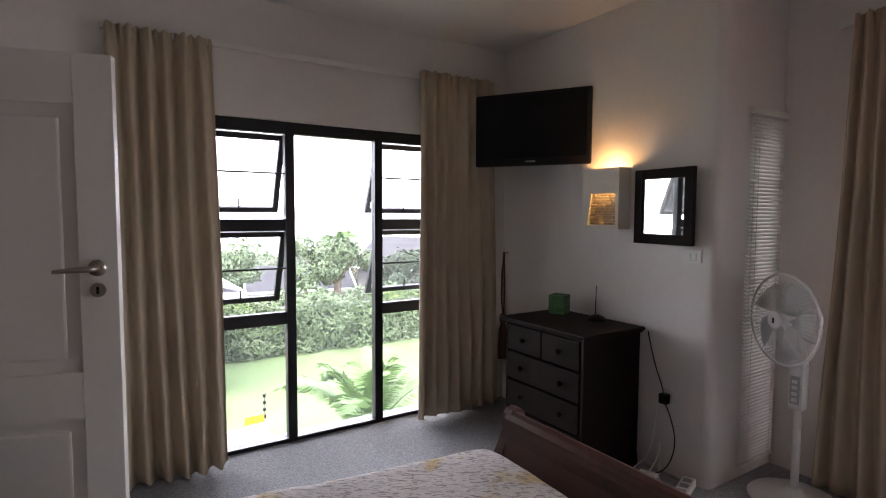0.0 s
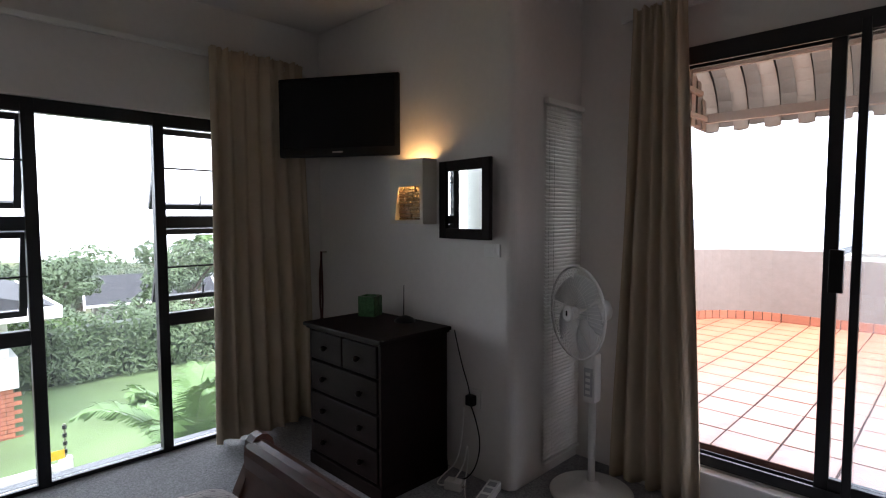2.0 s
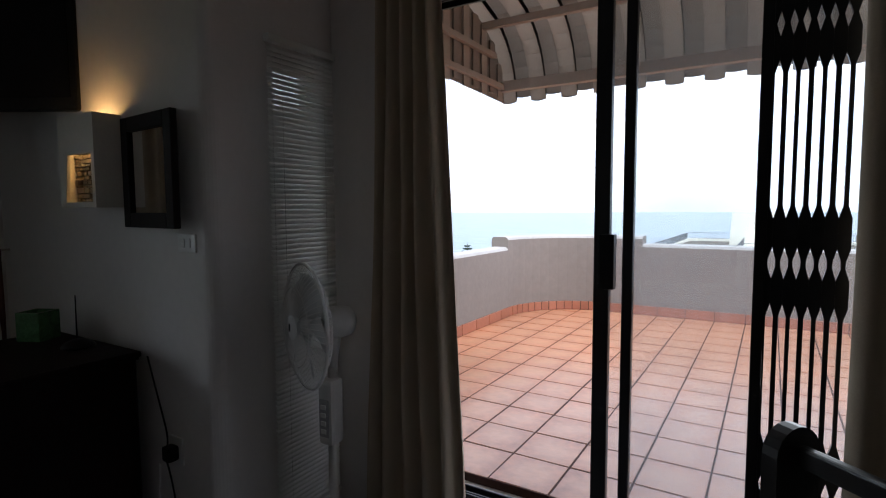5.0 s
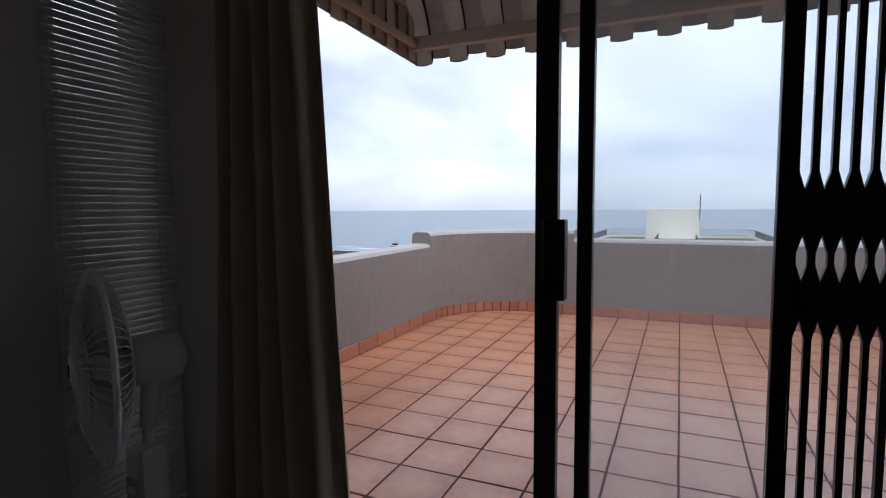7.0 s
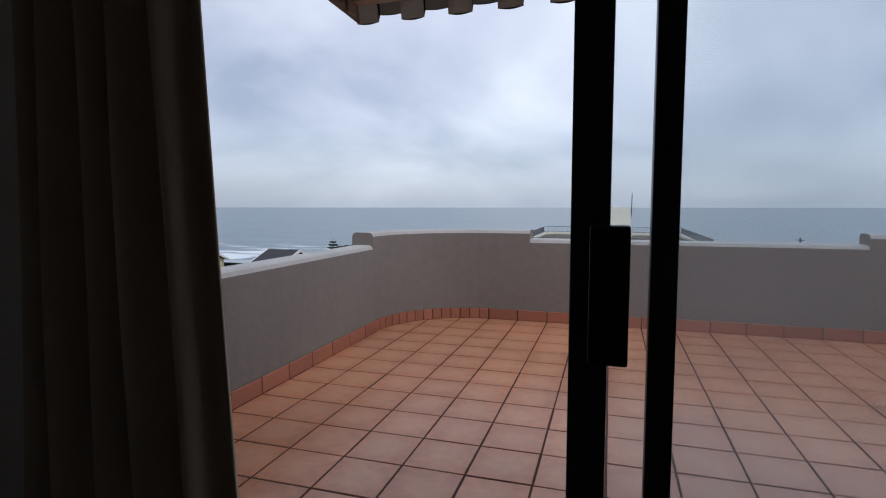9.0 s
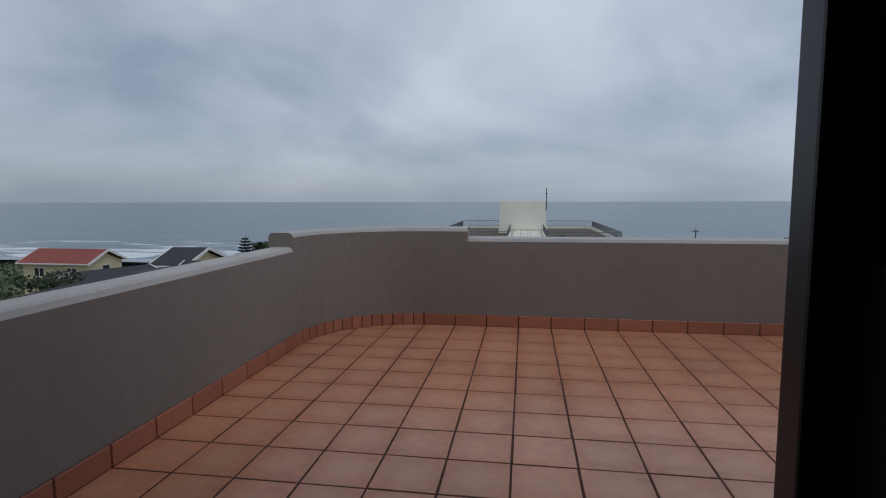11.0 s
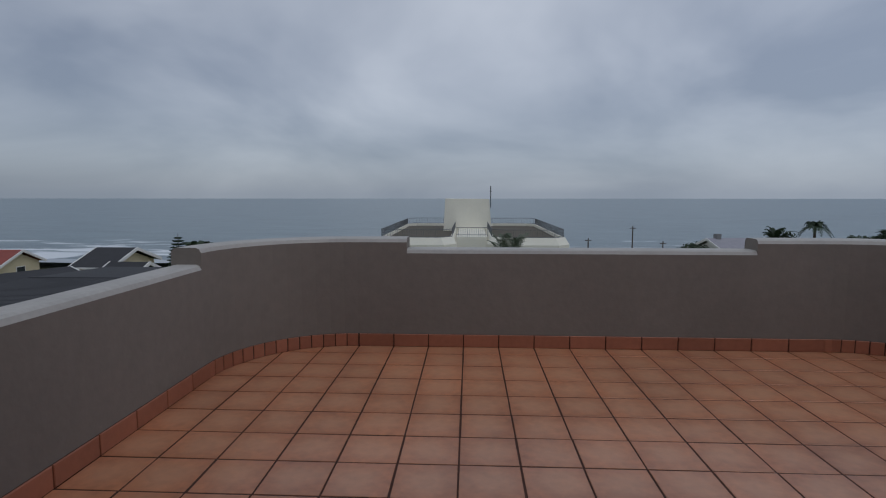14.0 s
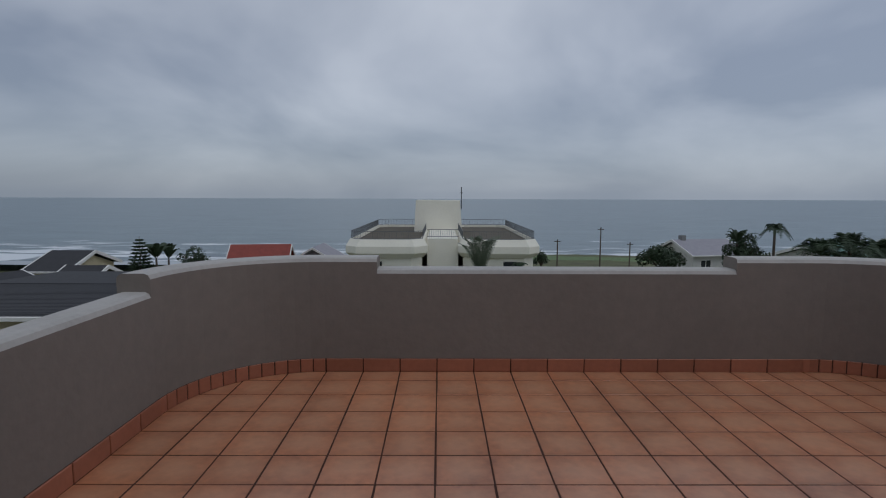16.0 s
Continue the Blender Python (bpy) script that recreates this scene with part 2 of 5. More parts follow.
def sweep(bm, outline, start, end):
    """A closed outline of (a, b) pairs as callables start/end -> 3D, joined with caps."""
    A = [bm.verts.new(start(a, b)) for a, b in outline]
    B = [bm.verts.new(end(a, b)) for a, b in outline]
    n = len(A)
    for i in range(n):
        bm.faces.new((A[i], A[(i + 1) % n], B[(i + 1) % n], B[i]))
    bm.faces.new(A)
    bm.faces.new(list(reversed(B)))
    return bm


def lathe(bm, profile, at=(0, 0, 0), n=24):
    rings = []
    for r, z in profile:
        rings.append([bm.verts.new((at[0] + r * math.cos(2 * math.pi * j / n), at[1] + r * math.sin(2 * math.pi * j / n), at[2] + z)) for j in range(n)])
    for a, b in zip(rings, rings[1:]):
        for j in range(n):
            bm.faces.new((a[j], a[(j + 1) % n], b[(j + 1) % n], b[j]))
    bm.faces.new(list(reversed(rings[0])))
    bm.faces.new(rings[-1])
    return bm


# ---------- room: floor, walls, ceiling ----------
CEIL = 2.78
structure(part("floor", boxes([(-3.62, 2.9, -3.9, 2.6, -0.18, FLOOR), (-1.72, 2.9, 2.6, 2.86, -0.18, FLOOR)]), M_CARPET), "grey speckled cut-pile bedroom carpet", "floor")
WIN_Y0, WIN_Y1, WIN_TOP = -0.24, 1.62, 2.07
structure(part("wall_west", boxes([(-3.62, WX, -3.9, WIN_Y0, FLOOR, CEIL), (-3.62, WX, WIN_Y1, 2.31, FLOOR, CEIL), (-3.62, WX, WIN_Y0, WIN_Y1, WIN_TOP, CEIL)]), M_WALL), "white plastered bedroom wall around a tall window", "wall")


def rounded_corner_wall():
    """Mirror wall and recess wall in one, the outer corner rounded by hand plaster."""
    r, pts = 0.05, []
    pts.append((WX, MY))
    for i in range(7):
        a = math.pi * 1.5 + i * math.pi / 12
        pts.append((RX - r + r * math.cos(a), MY + r + r * math.sin(a)))
    pts += [(RX, 2.36)]
    pts += [(RX - 0.17, 2.36), (RX - 0.17, MY + 0.2), (WX, MY + 0.2)]
    bm = bmesh.new()
    sweep(bm, pts, lambda a, b: (a, b, FLOOR), lambda a, b: (a, b, CEIL))
    box(bm, RX - 0.17, RX, 2.36, 2.42, FLOOR, CEIL)
    box(bm, RX - 0.17, RX, 2.42, 2.72, 2.04, CEIL)
    box(bm, RX - 0.17, RX, 2.42, 2.72, FLOOR, 0.06)
    box(bm, RX - 0.17, RX, 2.72, 3.0, FLOOR, CEIL)
    return bm


structure(part("wall_north", rounded_corner_wall(), M_WALL), "white plastered wall with a rounded outer corner", "wall")
DX0, DX1, DTOP = -1.20, 1.12, 2.30
structure(part("wall_sea", boxes([(RX, DX0, DY, 2.93, FLOOR, CEIL), (DX1, 2.9, DY, 3.0, FLOOR, CEIL), (DX0, DX1, DY, 3.0, DTOP, CEIL), (DX0, DX1, DY + 0.001, 3.0, FLOOR, 0.16)]), M_WALL), "white plastered wall around the sliding door", "wall")
structure(part("wall_east", boxes([(2.9, 3.1, -3.9, 3.0, FLOOR, CEIL)]), M_WALL), "white plastered bedroom wall", "wall")
structure(part("wall_south", boxes([(-3.62, 3.1, -4.1, -3.9, FLOOR, CEIL)]), M_WALL), "white plastered bedroom wall", "wall")
structure(part("ceiling", boxes([(-3.62, 3.1, -4.1, 3.0, CEIL, CEIL + 0.2)]), M_CEIL), "plain white plastered ceiling", "ceiling")

# ---------- terrace ----------
TX0, TX1, TY1, TR = -2.285, 3.06, 7.045, 0.84
P, GX, GY = 0.28, -0.60, 6.85
structure(part("terrace_slab", boxes([(-2.5, 3.3, 2.93, 7.26, -0.15, TERR - 0.0022), (-2.5, RX - 0.17, 2.31, 2.93, -0.15, TERR - 0.0022)]), M_GROUT), "dark grouted terrace floor slab", "floor")


def parapet_line(off, n=12):
    """Inner face of the parapet in plan, from the house along the left, far and right sides, moved outwards by off."""
    r = TR + off
    pts = [(TX0 - off, 2.32)] + [(TX0 - off, 2.32 + (TY1 - TR - 2.32) * i / 10) for i in range(1, 10)]
    cx, cy = TX0 + TR, TY1 - TR
    pts += [(cx + r * math.cos(math.pi - a * math.pi / 2 / n), cy + r * math.sin(math.pi - a * math.pi / 2 / n)) for a in range(n + 1)]
    cx = TX1 - TR
    pts += [(-1.13, TY1 + off), (-1.05, TY1 + off), (1.57, TY1 + off), (1.65, TY1 + off)]
    pts += [(cx + r * math.cos(math.pi / 2 - a * math.pi / 2 / n), cy + r * math.sin(math.pi / 2 - a * math.pi / 2 / n)) for a in range(n + 1)]
    pts += [(TX1 + off, 4.5), (TX1 + off, 2.9)]
    return pts


def parapet_top(x, y):
    if y < TY1 - TR - 0.08 and x < 0:
        return 0.966
    if y > TY1 - 0.3 and -1.10 < x < 1.61:
        return 0.988
    return 1.075


def parapet():
    inner, outer = parapet_line(0.0), parapet_line(0.20)
    # double the plan points at each step so that the top rises upright
    rows = []
    for i, (p, q) in enumerate(zip(inner, outer)):
        rows.append((p, q, parapet_top(*p)))
    bm = bmesh.new()
    rings = []
    prev = None
    for p, q, t in rows:
        if prev is not None and abs(prev - t) > 0.02:
            rings.append((p, q, prev))
        rings.append((p, q, t))
        prev = t
    vs = []
    for p, q, t in rings:
        (px, py), (qx, qy) = p, q
        f = lambda k, z: (px + (qx - px) * k, py + (qy - py) * k, z)
        vs.append([bm.verts.new(f(0, TERR - 0.1)), bm.verts.new(f(0, t - 0.035)), bm.verts.new(f(0.06, t - 0.010)), bm.verts.new(f(0.18, t)), bm.verts.new(f(0.82, t)), bm.verts.new(f(0.94, t - 0.01)), bm.verts.new(f(1, t - 0.035)), bm.verts.new(f(1, -3.0))])
    for a, b in zip(vs, vs[1:]):
        for j in range(7):
            bm.faces.new((a[j], a[j + 1], b[j + 1], b[j]))
    return bm


par_bm = parapet()
par_bm.faces.ensure_lookup_table()
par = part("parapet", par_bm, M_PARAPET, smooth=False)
par.data.materials.append(M_COPING_SKYLIT)
# upward faces get the lighter tone that paints in the sky's light
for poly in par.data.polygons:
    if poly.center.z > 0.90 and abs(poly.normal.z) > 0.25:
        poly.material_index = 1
structure(par, "grey plastered terrace parapet with rounded coping, toned light as skylit, and stepped top", "wall")

# ---------- window in the west wall ----------
GXW = -3.47  # plane of the window frame
M1, M2 = (0.345, 0.405), (0.975, 1.035)
window = thing("window_1", "black aluminium window reaching the floor with open top-hung sashes", "window")
structure(window)
FW = 0.05
for r in [(WIN_Y0, WIN_Y0 + FW, FLOOR, WIN_TOP), (WIN_Y1 - FW, WIN_Y1, FLOOR, WIN_TOP), (*M1, FLOOR, WIN_TOP), (*M2, FLOOR, WIN_TOP)]:
    part("window_frame", box(bmesh.new(), GXW - 0.03, GXW + 0.03, r[0], r[1], r[2], r[3], 0.003), M_ALU, window)
part("window_frame", box(bmesh.new(), GXW - 0.028, GXW + 0.028, WIN_Y0 + FW, WIN_Y1 - FW, WIN_TOP - 0.075, WIN_TOP, 0.003), M_ALU, window)
part("window_sill", box(bmesh.new(), GXW - 0.028, GXW + 0.028, WIN_Y0 + FW, WIN_Y1 - FW, FLOOR, FLOOR + 0.025, 0.003), M_ALU, window)
for y0, y1 in ((WIN_Y0 + FW, M1[0]), (M2[1], WIN_Y1 - FW)):
    for z0, z1 in ((1.375, 1.45), (0.765, 0.845)):
        part("transom", box(bmesh.new(), GXW - 0.028, GXW + 0.028, y0, y1, z0, z1, 0.003), M_ALU, window)
    pane = part("pane", box(bmesh.new(), GXW - 0.004, GXW + 0.004, y0, y1, FLOOR + 0.025, 0.765), M_GLASS, window)
    pane.visible_shadow = False
    bay = (y0, y1)
    for z0, z1 in ((1.45, WIN_TOP - 0.075), (0.845, 1.375)):
        y0, y1 = bay[0] - 0.02, bay[1] + 0.02
        h, s = z1 - z0 - 0.008, 0.036
        hinge = Matrix.Translation((GXW - 0.035, 0, z1 - 0.004)) @ Matrix.Rotation(radians(23), 4, "Y")
        bm = bmesh.new()
        for a, b, c, d in ((y0, y0 + s, -h, 0), (y1 - s, y1, -h, 0), (y0 + s, y1 - s, -s, 0), (y0 + s, y1 - s, -h, -h + s)):
            box(bm, -0.016, 0.016, a, b, c, d, 0.002, m=hinge)
        sash = part("sash", bm, M_ALU, window, "black sash pushed open at the bottom")
        glass = part("pane", box(bmesh.new(), -0.003, 0.003, y0 + s, y1 - s, -h + s, -s, m=hinge), M_GLASS, sash)
        glass.visible_shadow = False
        ym = (y0 + y1) / 2 + 0.03
        bm = bmesh.new()
        box(bm, -0.004, 0.022, ym - 0.016, ym + 0.016, -h + 0.006, -h + 0.03, m=hinge)
        tube(bm, [hinge @ Vector((0.02, ym, -h + 0.02)), hinge @ Vector((0.03, ym - 0.006, -h + 0.06)), hinge @ Vector((0.028, ym - 0.012, -h + 0.11))], 0.005, 6)
        part("window_stay", bm, M_BLACK, sash)
        part("safety_bar", cyl(bmesh.new(), (GXW + 0.012, y0, z0 + 0.5 * (z1 - z0) + 0.02), (GXW + 0.012, y1, z0 + 0.5 * (z1 - z0) + 0.02), 0.006, n=6), M_BLACK, window)
pane = part("pane", box(bmesh.new(), GXW - 0.004, GXW + 0.004, M1[1], M2[0], FLOOR + 0.025, WIN_TOP - 0.075), M_GLASS, window)
pane.visible_shadow = False

# ---------- curtains ----------


def curtain(name, p0, p1, q0, q1, z0, z1, folds, depth, seed, label):
    """A pleated curtain from p0 to p1 at its head and q0 to q1 at its hem, with a gathered heading."""
    rnd = random.Random(seed)
    n, rows = folds * 12, 26
    ph = [rnd.uniform(-0.5, 0.5) for _ in range(folds + 2)]
    am = [rnd.uniform(0.65, 1.2) for _ in range(folds + 2)]
    P0, P1, Q0, Q1 = (Vector((*v, 0)) for v in (p0, p1, q0, q1))
    nrm = (P1 - P0).normalized().cross(Vector((0, 0, 1)))
    bm = bmesh.new()
    sides = []
    for side in (0, 1):
        grid = []
        for j in range(rows + 1):
            f = j / rows
            z = z1 + (z0 - z1) * f
            head = max(0.0, 1 - (z1 - z) / 0.14)
            row = []
            for i in range(n + 1):
                u = i / n
                k = u * folds
                c = int(k)
                a = am[c] * (1 - (k - c)) + am[c + 1] * (k - c)
                s = ph[c] * (1 - (k - c)) + ph[c + 1] * (k - c)
                w = math.sin(2 * math.pi * k + s + 0.5 * f * s)
                w = math.copysign(abs(w) ** 0.75, w)
                off = depth * a * w * (0.62 + 0.38 * f) * (1 - 0.45 * head) + head * 0.017 * math.sin(5.2 * math.pi * k + 2 * s) + 0.004 * math.sin(9 * f + 3 * k)
                p = (P0 + (P1 - P0) * u) * (1 - f) + (Q0 + (Q1 - Q0) * u) * f
                p = p + nrm * (off + (0.005 if side else 0)) + (P1 - P0).normalized() * (0.010 * math.sin(5 * f + c) * f)
                zz = z + (0.012 * math.sin(2 * math.pi * k + 1) + 0.008 * math.sin(k * 1.3) if j == rows else 0) + (0.018 * abs(math.sin(2 * math.pi * k)) if j == 0 else 0)
                row.append(bm.verts.new((p.x, p.y, zz)))
            grid.append(row)
        for a, b in zip(grid, grid[1:]):
            for i in range(n):
                bm.faces.new((a[i], a[i + 1], b[i + 1], b[i]))
        sides.append(grid)
    g, h = sides
    for i in range(n):
        for j in (0, rows):
            bm.faces.new((g[j][i], g[j][i + 1], h[j][i + 1], h[j][i]))
    for j in range(rows):
        for i in (0, n):
            bm.faces.new((g[j][i], g[j + 1][i], h[j + 1][i], h[j][i]))
    ob = part(name, bm, M_CURTAIN, smooth=True)
    return tagged(ob, label, "curtain", "bedroom curtains")


curtain("curtain", (-3.30, -0.62), (-3.30, -0.10), (-3.27, -0.60), (-3.27, -0.055), FLOOR + 0.02, 2.455, 6, 0.044, 3, "beige pinch-pleated floor-length curtain drawn beside the window")
curtain("curtain", (-3.30, 1.26), (-3.30, 1.90), (-3.28, 1.24), (-3.27, 1.97), FLOOR + 0.02, 2.485, 7, 0.043, 5, "beige pinch-pleated floor-length curtain drawn beside the window")
curtain("curtain", (-1.225, 2.65), (-0.955, 2.65), (-1.30, 2.63), (-0.828, 2.63), FLOOR + 0.03, 2.51, 5, 0.046, 8, "beige pinch-pleated curtain drawn beside the sliding door")
curtain("curtain", (0.33, 2.63), (1.05, 2.63), (0.34, 2.61), (1.07, 2.61), FLOOR + 0.03, 2.53, 7, 0.038, 11, "beige pinch-pleated curtain drawn beside the sliding door")


def curtain_track(a, b, label):
    t = thing("curtain_track", label, "curtain rail", a)
    d = Vector(b) - Vector(a)
    bm = bmesh.new()
    if abs(d.x) > abs(d.y):
        box(bm, 0, d.x, -0.012, 0.012, -0.016, 0.016, 0.003)
    else:
        box(bm, -0.012, 0.012, 0, d.y, -0.016, 0.016, 0.003)
    part("rail", bm, M_WHITE, t)
    for f in (0.06, 0.5, 0.75, 0.94):
        p = d * f
        w = (-0.012, 0.0) if abs(d.y) > abs(d.x) else (0.0, 0.012)
        bm = bmesh.new()
        wall = (WX - a[0], p.y) if abs(d.y) > abs(d.x) else (p.x, DY - a[1])
        x0, x1 = sorted((p.x - 0.012, wall[0] + (0 if abs(d.y) > abs(d.x) else 0.012)))
        y0, y1 = sorted((p.y - 0.012, wall[1] + (0.012 if abs(d.y) > abs(d.x) else 0)))
        box(bm, x0, x1, y0, y1, 0.016, 0.03)
        part("bracket", bm, M_WHITE, t)
    return t


curtain_track((-3.335, -0.64, 2.455), (-3.335, 1.95, 2.455), "white painted curtain rail above the window")
curtain_track((-1.32, 2.70, 2.505), (1.08, 2.70, 2.505), "white painted curtain rail above the sliding door")

# ---------- sliding door ----------
sd = thing("door_1", "black aluminium sliding glass door standing half open to the terrace", "door")
structure(sd)
for r in [(DX0, DX0 + 0.045, 2.745, 2.87, 0.16, DTOP), (DX1 - 0.045, DX1, 2.745, 2.87, 0.16, DTOP)]:
    part("door_frame", box(bmesh.new(), *r, 0.003), M_ALU, sd)
part("door_sill", box(bmesh.new(), DX0, DX1, 2.682, 2.7445, FLOOR, 0.150, 0.008), M_WALL, sd, "white painted raised sill")
bm = boxes([(DX0 + 0.045, DX1 - 0.045, 2.745, 2.87, DTOP - 0.03, DTOP), (DX0 + 0.045, DX1 - 0.045, 2.745, 2.757, DTOP - 0.09, DTOP - 0.03), (DX0 + 0.045, DX1 - 0.045, 2.79, 2.796, DTOP - 0.08, DTOP - 0.03), (DX0 + 0.045, DX1 - 0.045, 2.858, 2.87, DTOP - 0.08, DTOP - 0.03)])
part("head_track", bm, M_ALU, sd)
bm = boxes([(DX0 + 0.045, DX1 - 0.045, 2.745, 2.87, 0.16, 0.178), (DX0 + 0.045, DX1 - 0.045, 2.745, 2.752, 0.178, 0.215), (DX0 + 0.045, DX1 - 0.045, 2.777, 2.783, 0.178, 0.205), (DX0 + 0.045, DX1 - 0.045, 2.825, 2.831, 0.178, 0.205)])
part("floor_track", bm, M_ALU, sd)


def door_leaf(x0, x1, y, s, handle):
    bm = bmesh.new()
    z0, z1 = 0.206, DTOP - 0.035
    for r in [(x0, x0 + s, z0, z1), (x1 - 0.05, x1, z0, z1), (x0 + s, x1 - 0.05, z0, z0 + 0.06), (x0 + s, x1 - 0.05, z1 - 0.05, z1)]:
        box(bm, r[0], r[1], y - 0.016, y + 0.016, r[2], r[3], 0.003)
    leaf = part("leaf", bm, M_ALU, sd)
    g = part("pane", box(bmesh.new(), x0 + s, x1 - 0.05, y - 0.003, y + 0.003, z0 + 0.06, z1 - 0.05), M_DOORGLASS, leaf)
    g.visible_shadow = False
    if handle:
        bm = box(bmesh.new(), x0 + 0.028, x0 + 0.080, y - 0.06, y - 0.019, 1.110, 1.298, 0.004)
        part("handle", bm, M_BLACK, leaf, "black lock box and pull")
    return leaf


door_leaf(-0.380, 0.79, 2.778, 0.054, True)
door_leaf(-0.275, DX1 - 0.045, 2.745, 0.034, False)

# ---------- folded security gate ----------
gate = thing("security_gate", "black steel trellis security gate folded to one side of the door", "gate", (0.108, 2.715, 0.151))
OPEN = [(0.0, 0.30), (0.37, 0.45), (0.53, 0.955), (1.03, 1.12), (1.205, 1.65), (1.715, 1.785), (1.86, 2.12)]


def gate_bar(x, w):
    """A flat bar that widens to meet its neighbours at each row of links."""
    zs = [(0.0, w)]
    for a, b in OPEN:
        lens = min(0.035, (b - a) * 0.5)
        zs += [(a, 0.01522), (a + lens, w), (b - lens, w), (b, 0.01522)]
    zs.append((2.12, w))
    bm = bmesh.new()
    pts = [(x - k, z) for z, k in zs] + [(x + k, z) for z, k in reversed(zs)]
    sweep(bm, pts, lambda a, b: (a, -0.010, b), lambda a, b: (a, 0.006, b))
    bmesh.ops.remove_doubles(bm, verts=bm.verts, dist=0.0004)
    return bm


part("gate_post", box(bmesh.new(), 0.0, 0.030, -0.016, 0.016, 0.0, 2.125, 0.003), M_BLACK, gate)
for i in range(7):
    part("bar", gate_bar(0.0295 + 0.0305 * i, 0.0052 + 0.0010 * (i % 2)), M_BLACK, gate)

# ---------- blind in the recess ----------
blind = thing("venetian_blind", "closed white aluminium venetian blind over a narrow side window", "blind", (RX, 2.562, 0))
part("head_rail", box(bmesh.new(), 0.004, 0.035, -0.19, 0.19, 2.055, 2.085, 0.003), M_BLIND, blind)
slat_bm = bmesh.new()
pts = [(-0.0125, -0.0060), (-0.0085, -0.0020), (-0.003, 0.001), (0.003, 0.001), (0.0085, -0.0020), (0.0125, -0.0060)]
ol = pts + [(a, b - 0.0012) for a, b in reversed(pts)]
sweep(slat_bm, ol, lambda a, b: (a, -0.185, b), lambda a, b: (a, 0.185, b))
tilt = Matrix.Rotation(radians(64), 4, "Y")
bmesh.ops.transform(slat_bm, matrix=tilt, verts=slat_bm.verts)
first = None
N_SLAT = 94
for i in range(N_SLAT):
    z = 0.075 + i * 0.0211
    if first is None:
        first = part("slat", slat_bm, M_BLIND, blind)
        slat = first
    else:
        slat = new("slat", first.data)
        slat.parent = blind
    slat.matrix_basis = pose(0.018, 0, z, 0, random.uniform(-1.2, 1.2), 0)
part("bottom_rail", box(bmesh.new(), 0.008, 0.03, -0.185, 0.185, 0.042, 0.058, 0.003), M_BLIND, blind)
for y in (-0.12, 0.12):
    part("ladder_cord", boxes([(0.030, 0.0315, y - 0.001, y + 0.001, 0.05, 2.06)]), M_WHITE, blind)
bm = bmesh.new()
for i in range(150):
    z = 0.9 + i * 0.0077
    bmesh.ops.create_icosphere(bm, subdivisions=1, radius=0.0028, matrix=Matrix.Translation((0.036, -0.178, z)))
part("bead_chain", bm, M_WHITE, blind, "white plastic bead chain")
win2 = thing("window_2", "narrow black-framed side window behind the blind", "window")
structure(win2)
bm = boxes([(RX - 0.12, RX - 0.07, 2.42, 2.455, 0.06, 2.04), (RX - 0.12, RX - 0.07, 2.685, 2.72, 0.06, 2.04), (RX - 0.12, RX - 0.07, 2.455, 2.685, 0.06, 0.10), (RX - 0.12, RX - 0.07, 2.455, 2.685, 2.0, 2.04)])
part("window_frame", bm, M_ALU, win2)
g = part("pane", boxes([(RX - 0.098, RX - 0.092, 2.455, 2.685, 0.10, 2.0)]), M_GLASS, win2)
g.visible_shadow = False

# ---------- corner television ----------
tv = thing("television", "black flat-screen television on a wall bracket across the corner", "television", (-2.835, 1.885, 2.085), math.degrees(math.atan2(0.43, 0.71)))
part("casing", box(bmesh.new(), -0.415, 0.415, -0.01, 0.045, -0.255, 0.255, 0.012), M_BLACK, tv)
part("screen", boxes([(-0.385, 0.385, -0.0135, -0.009, -0.200, 0.230)]), M_SCREEN, tv)
part("badge", boxes([(-0.035, 0.035, -0.0125, -0.009, -0.232, -0.222)]), M_CHROME, tv)
part("bracket", boxes([(-0.06, 0.06, 0.045, 0.10, -0.08, 0.08), (-0.02, 0.02, 0.10, 0.36, -0.02, 0.02)]), M_BLACK, tv)

# ---------- stone wall light ----------
M_LAMPBODY = mat("lamp_plaster", (0.70, 0.66, 0.58), 0.8, vary=0.06, fine=80, bump=0.2)
M_STONE = mat("stacked_stone", (0.36, 0.30, 0.22), 0.85, vary=0.4, scale=60, fine=140, bump=0.5)
lamp = thing("wall_light", "plaster box wall light with a lit window of stacked stones", "wall light", (-2.305, 2.11, 1.59))
bm = bmesh.new()
hw, hh, d = 0.145, 0.19, 0.115
# front plate with a slanted opening
outer = [(-hw, -hh), (hw, -hh), (hw, hh), (-hw, hh)]
inner = [(-0.100, -0.168), (0.122, -0.168), (0.118, 0.030), (-0.072, 0.030)]
for y in (-d, -d + 0.012):
    O = [bm.verts.new((a, y, b)) for a, b in outer]
    I = [bm.verts.new((a, y, b)) for a, b in inner]
    for i in range(4):
        bm.faces.new((O[i], O[(i + 1) % 4], I[(i + 1) % 4], I[i]))
    if y == -d:
        O0, I0 = O, I
for i in range(4):
    bm.faces.new((O0[i], O0[(i + 1) % 4], O[(i + 1) % 4], O[i]))
    bm.faces.new((I0[i], I0[(i + 1) % 4], I[(i + 1) % 4], I[i]))
box(bm, -hw, -hw + 0.012, -d + 0.012, -0.002, -hh, hh)
box(bm, hw - 0.012, hw, -d + 0.012, -0.002, -hh, hh)
box(bm, -hw + 0.012, hw - 0.012, -d + 0.012, -0.002, -hh, -hh + 0.012)
part("housing", bm, M_LAMPBODY, lamp)
rnd = random.Random(4)
z = -0.165
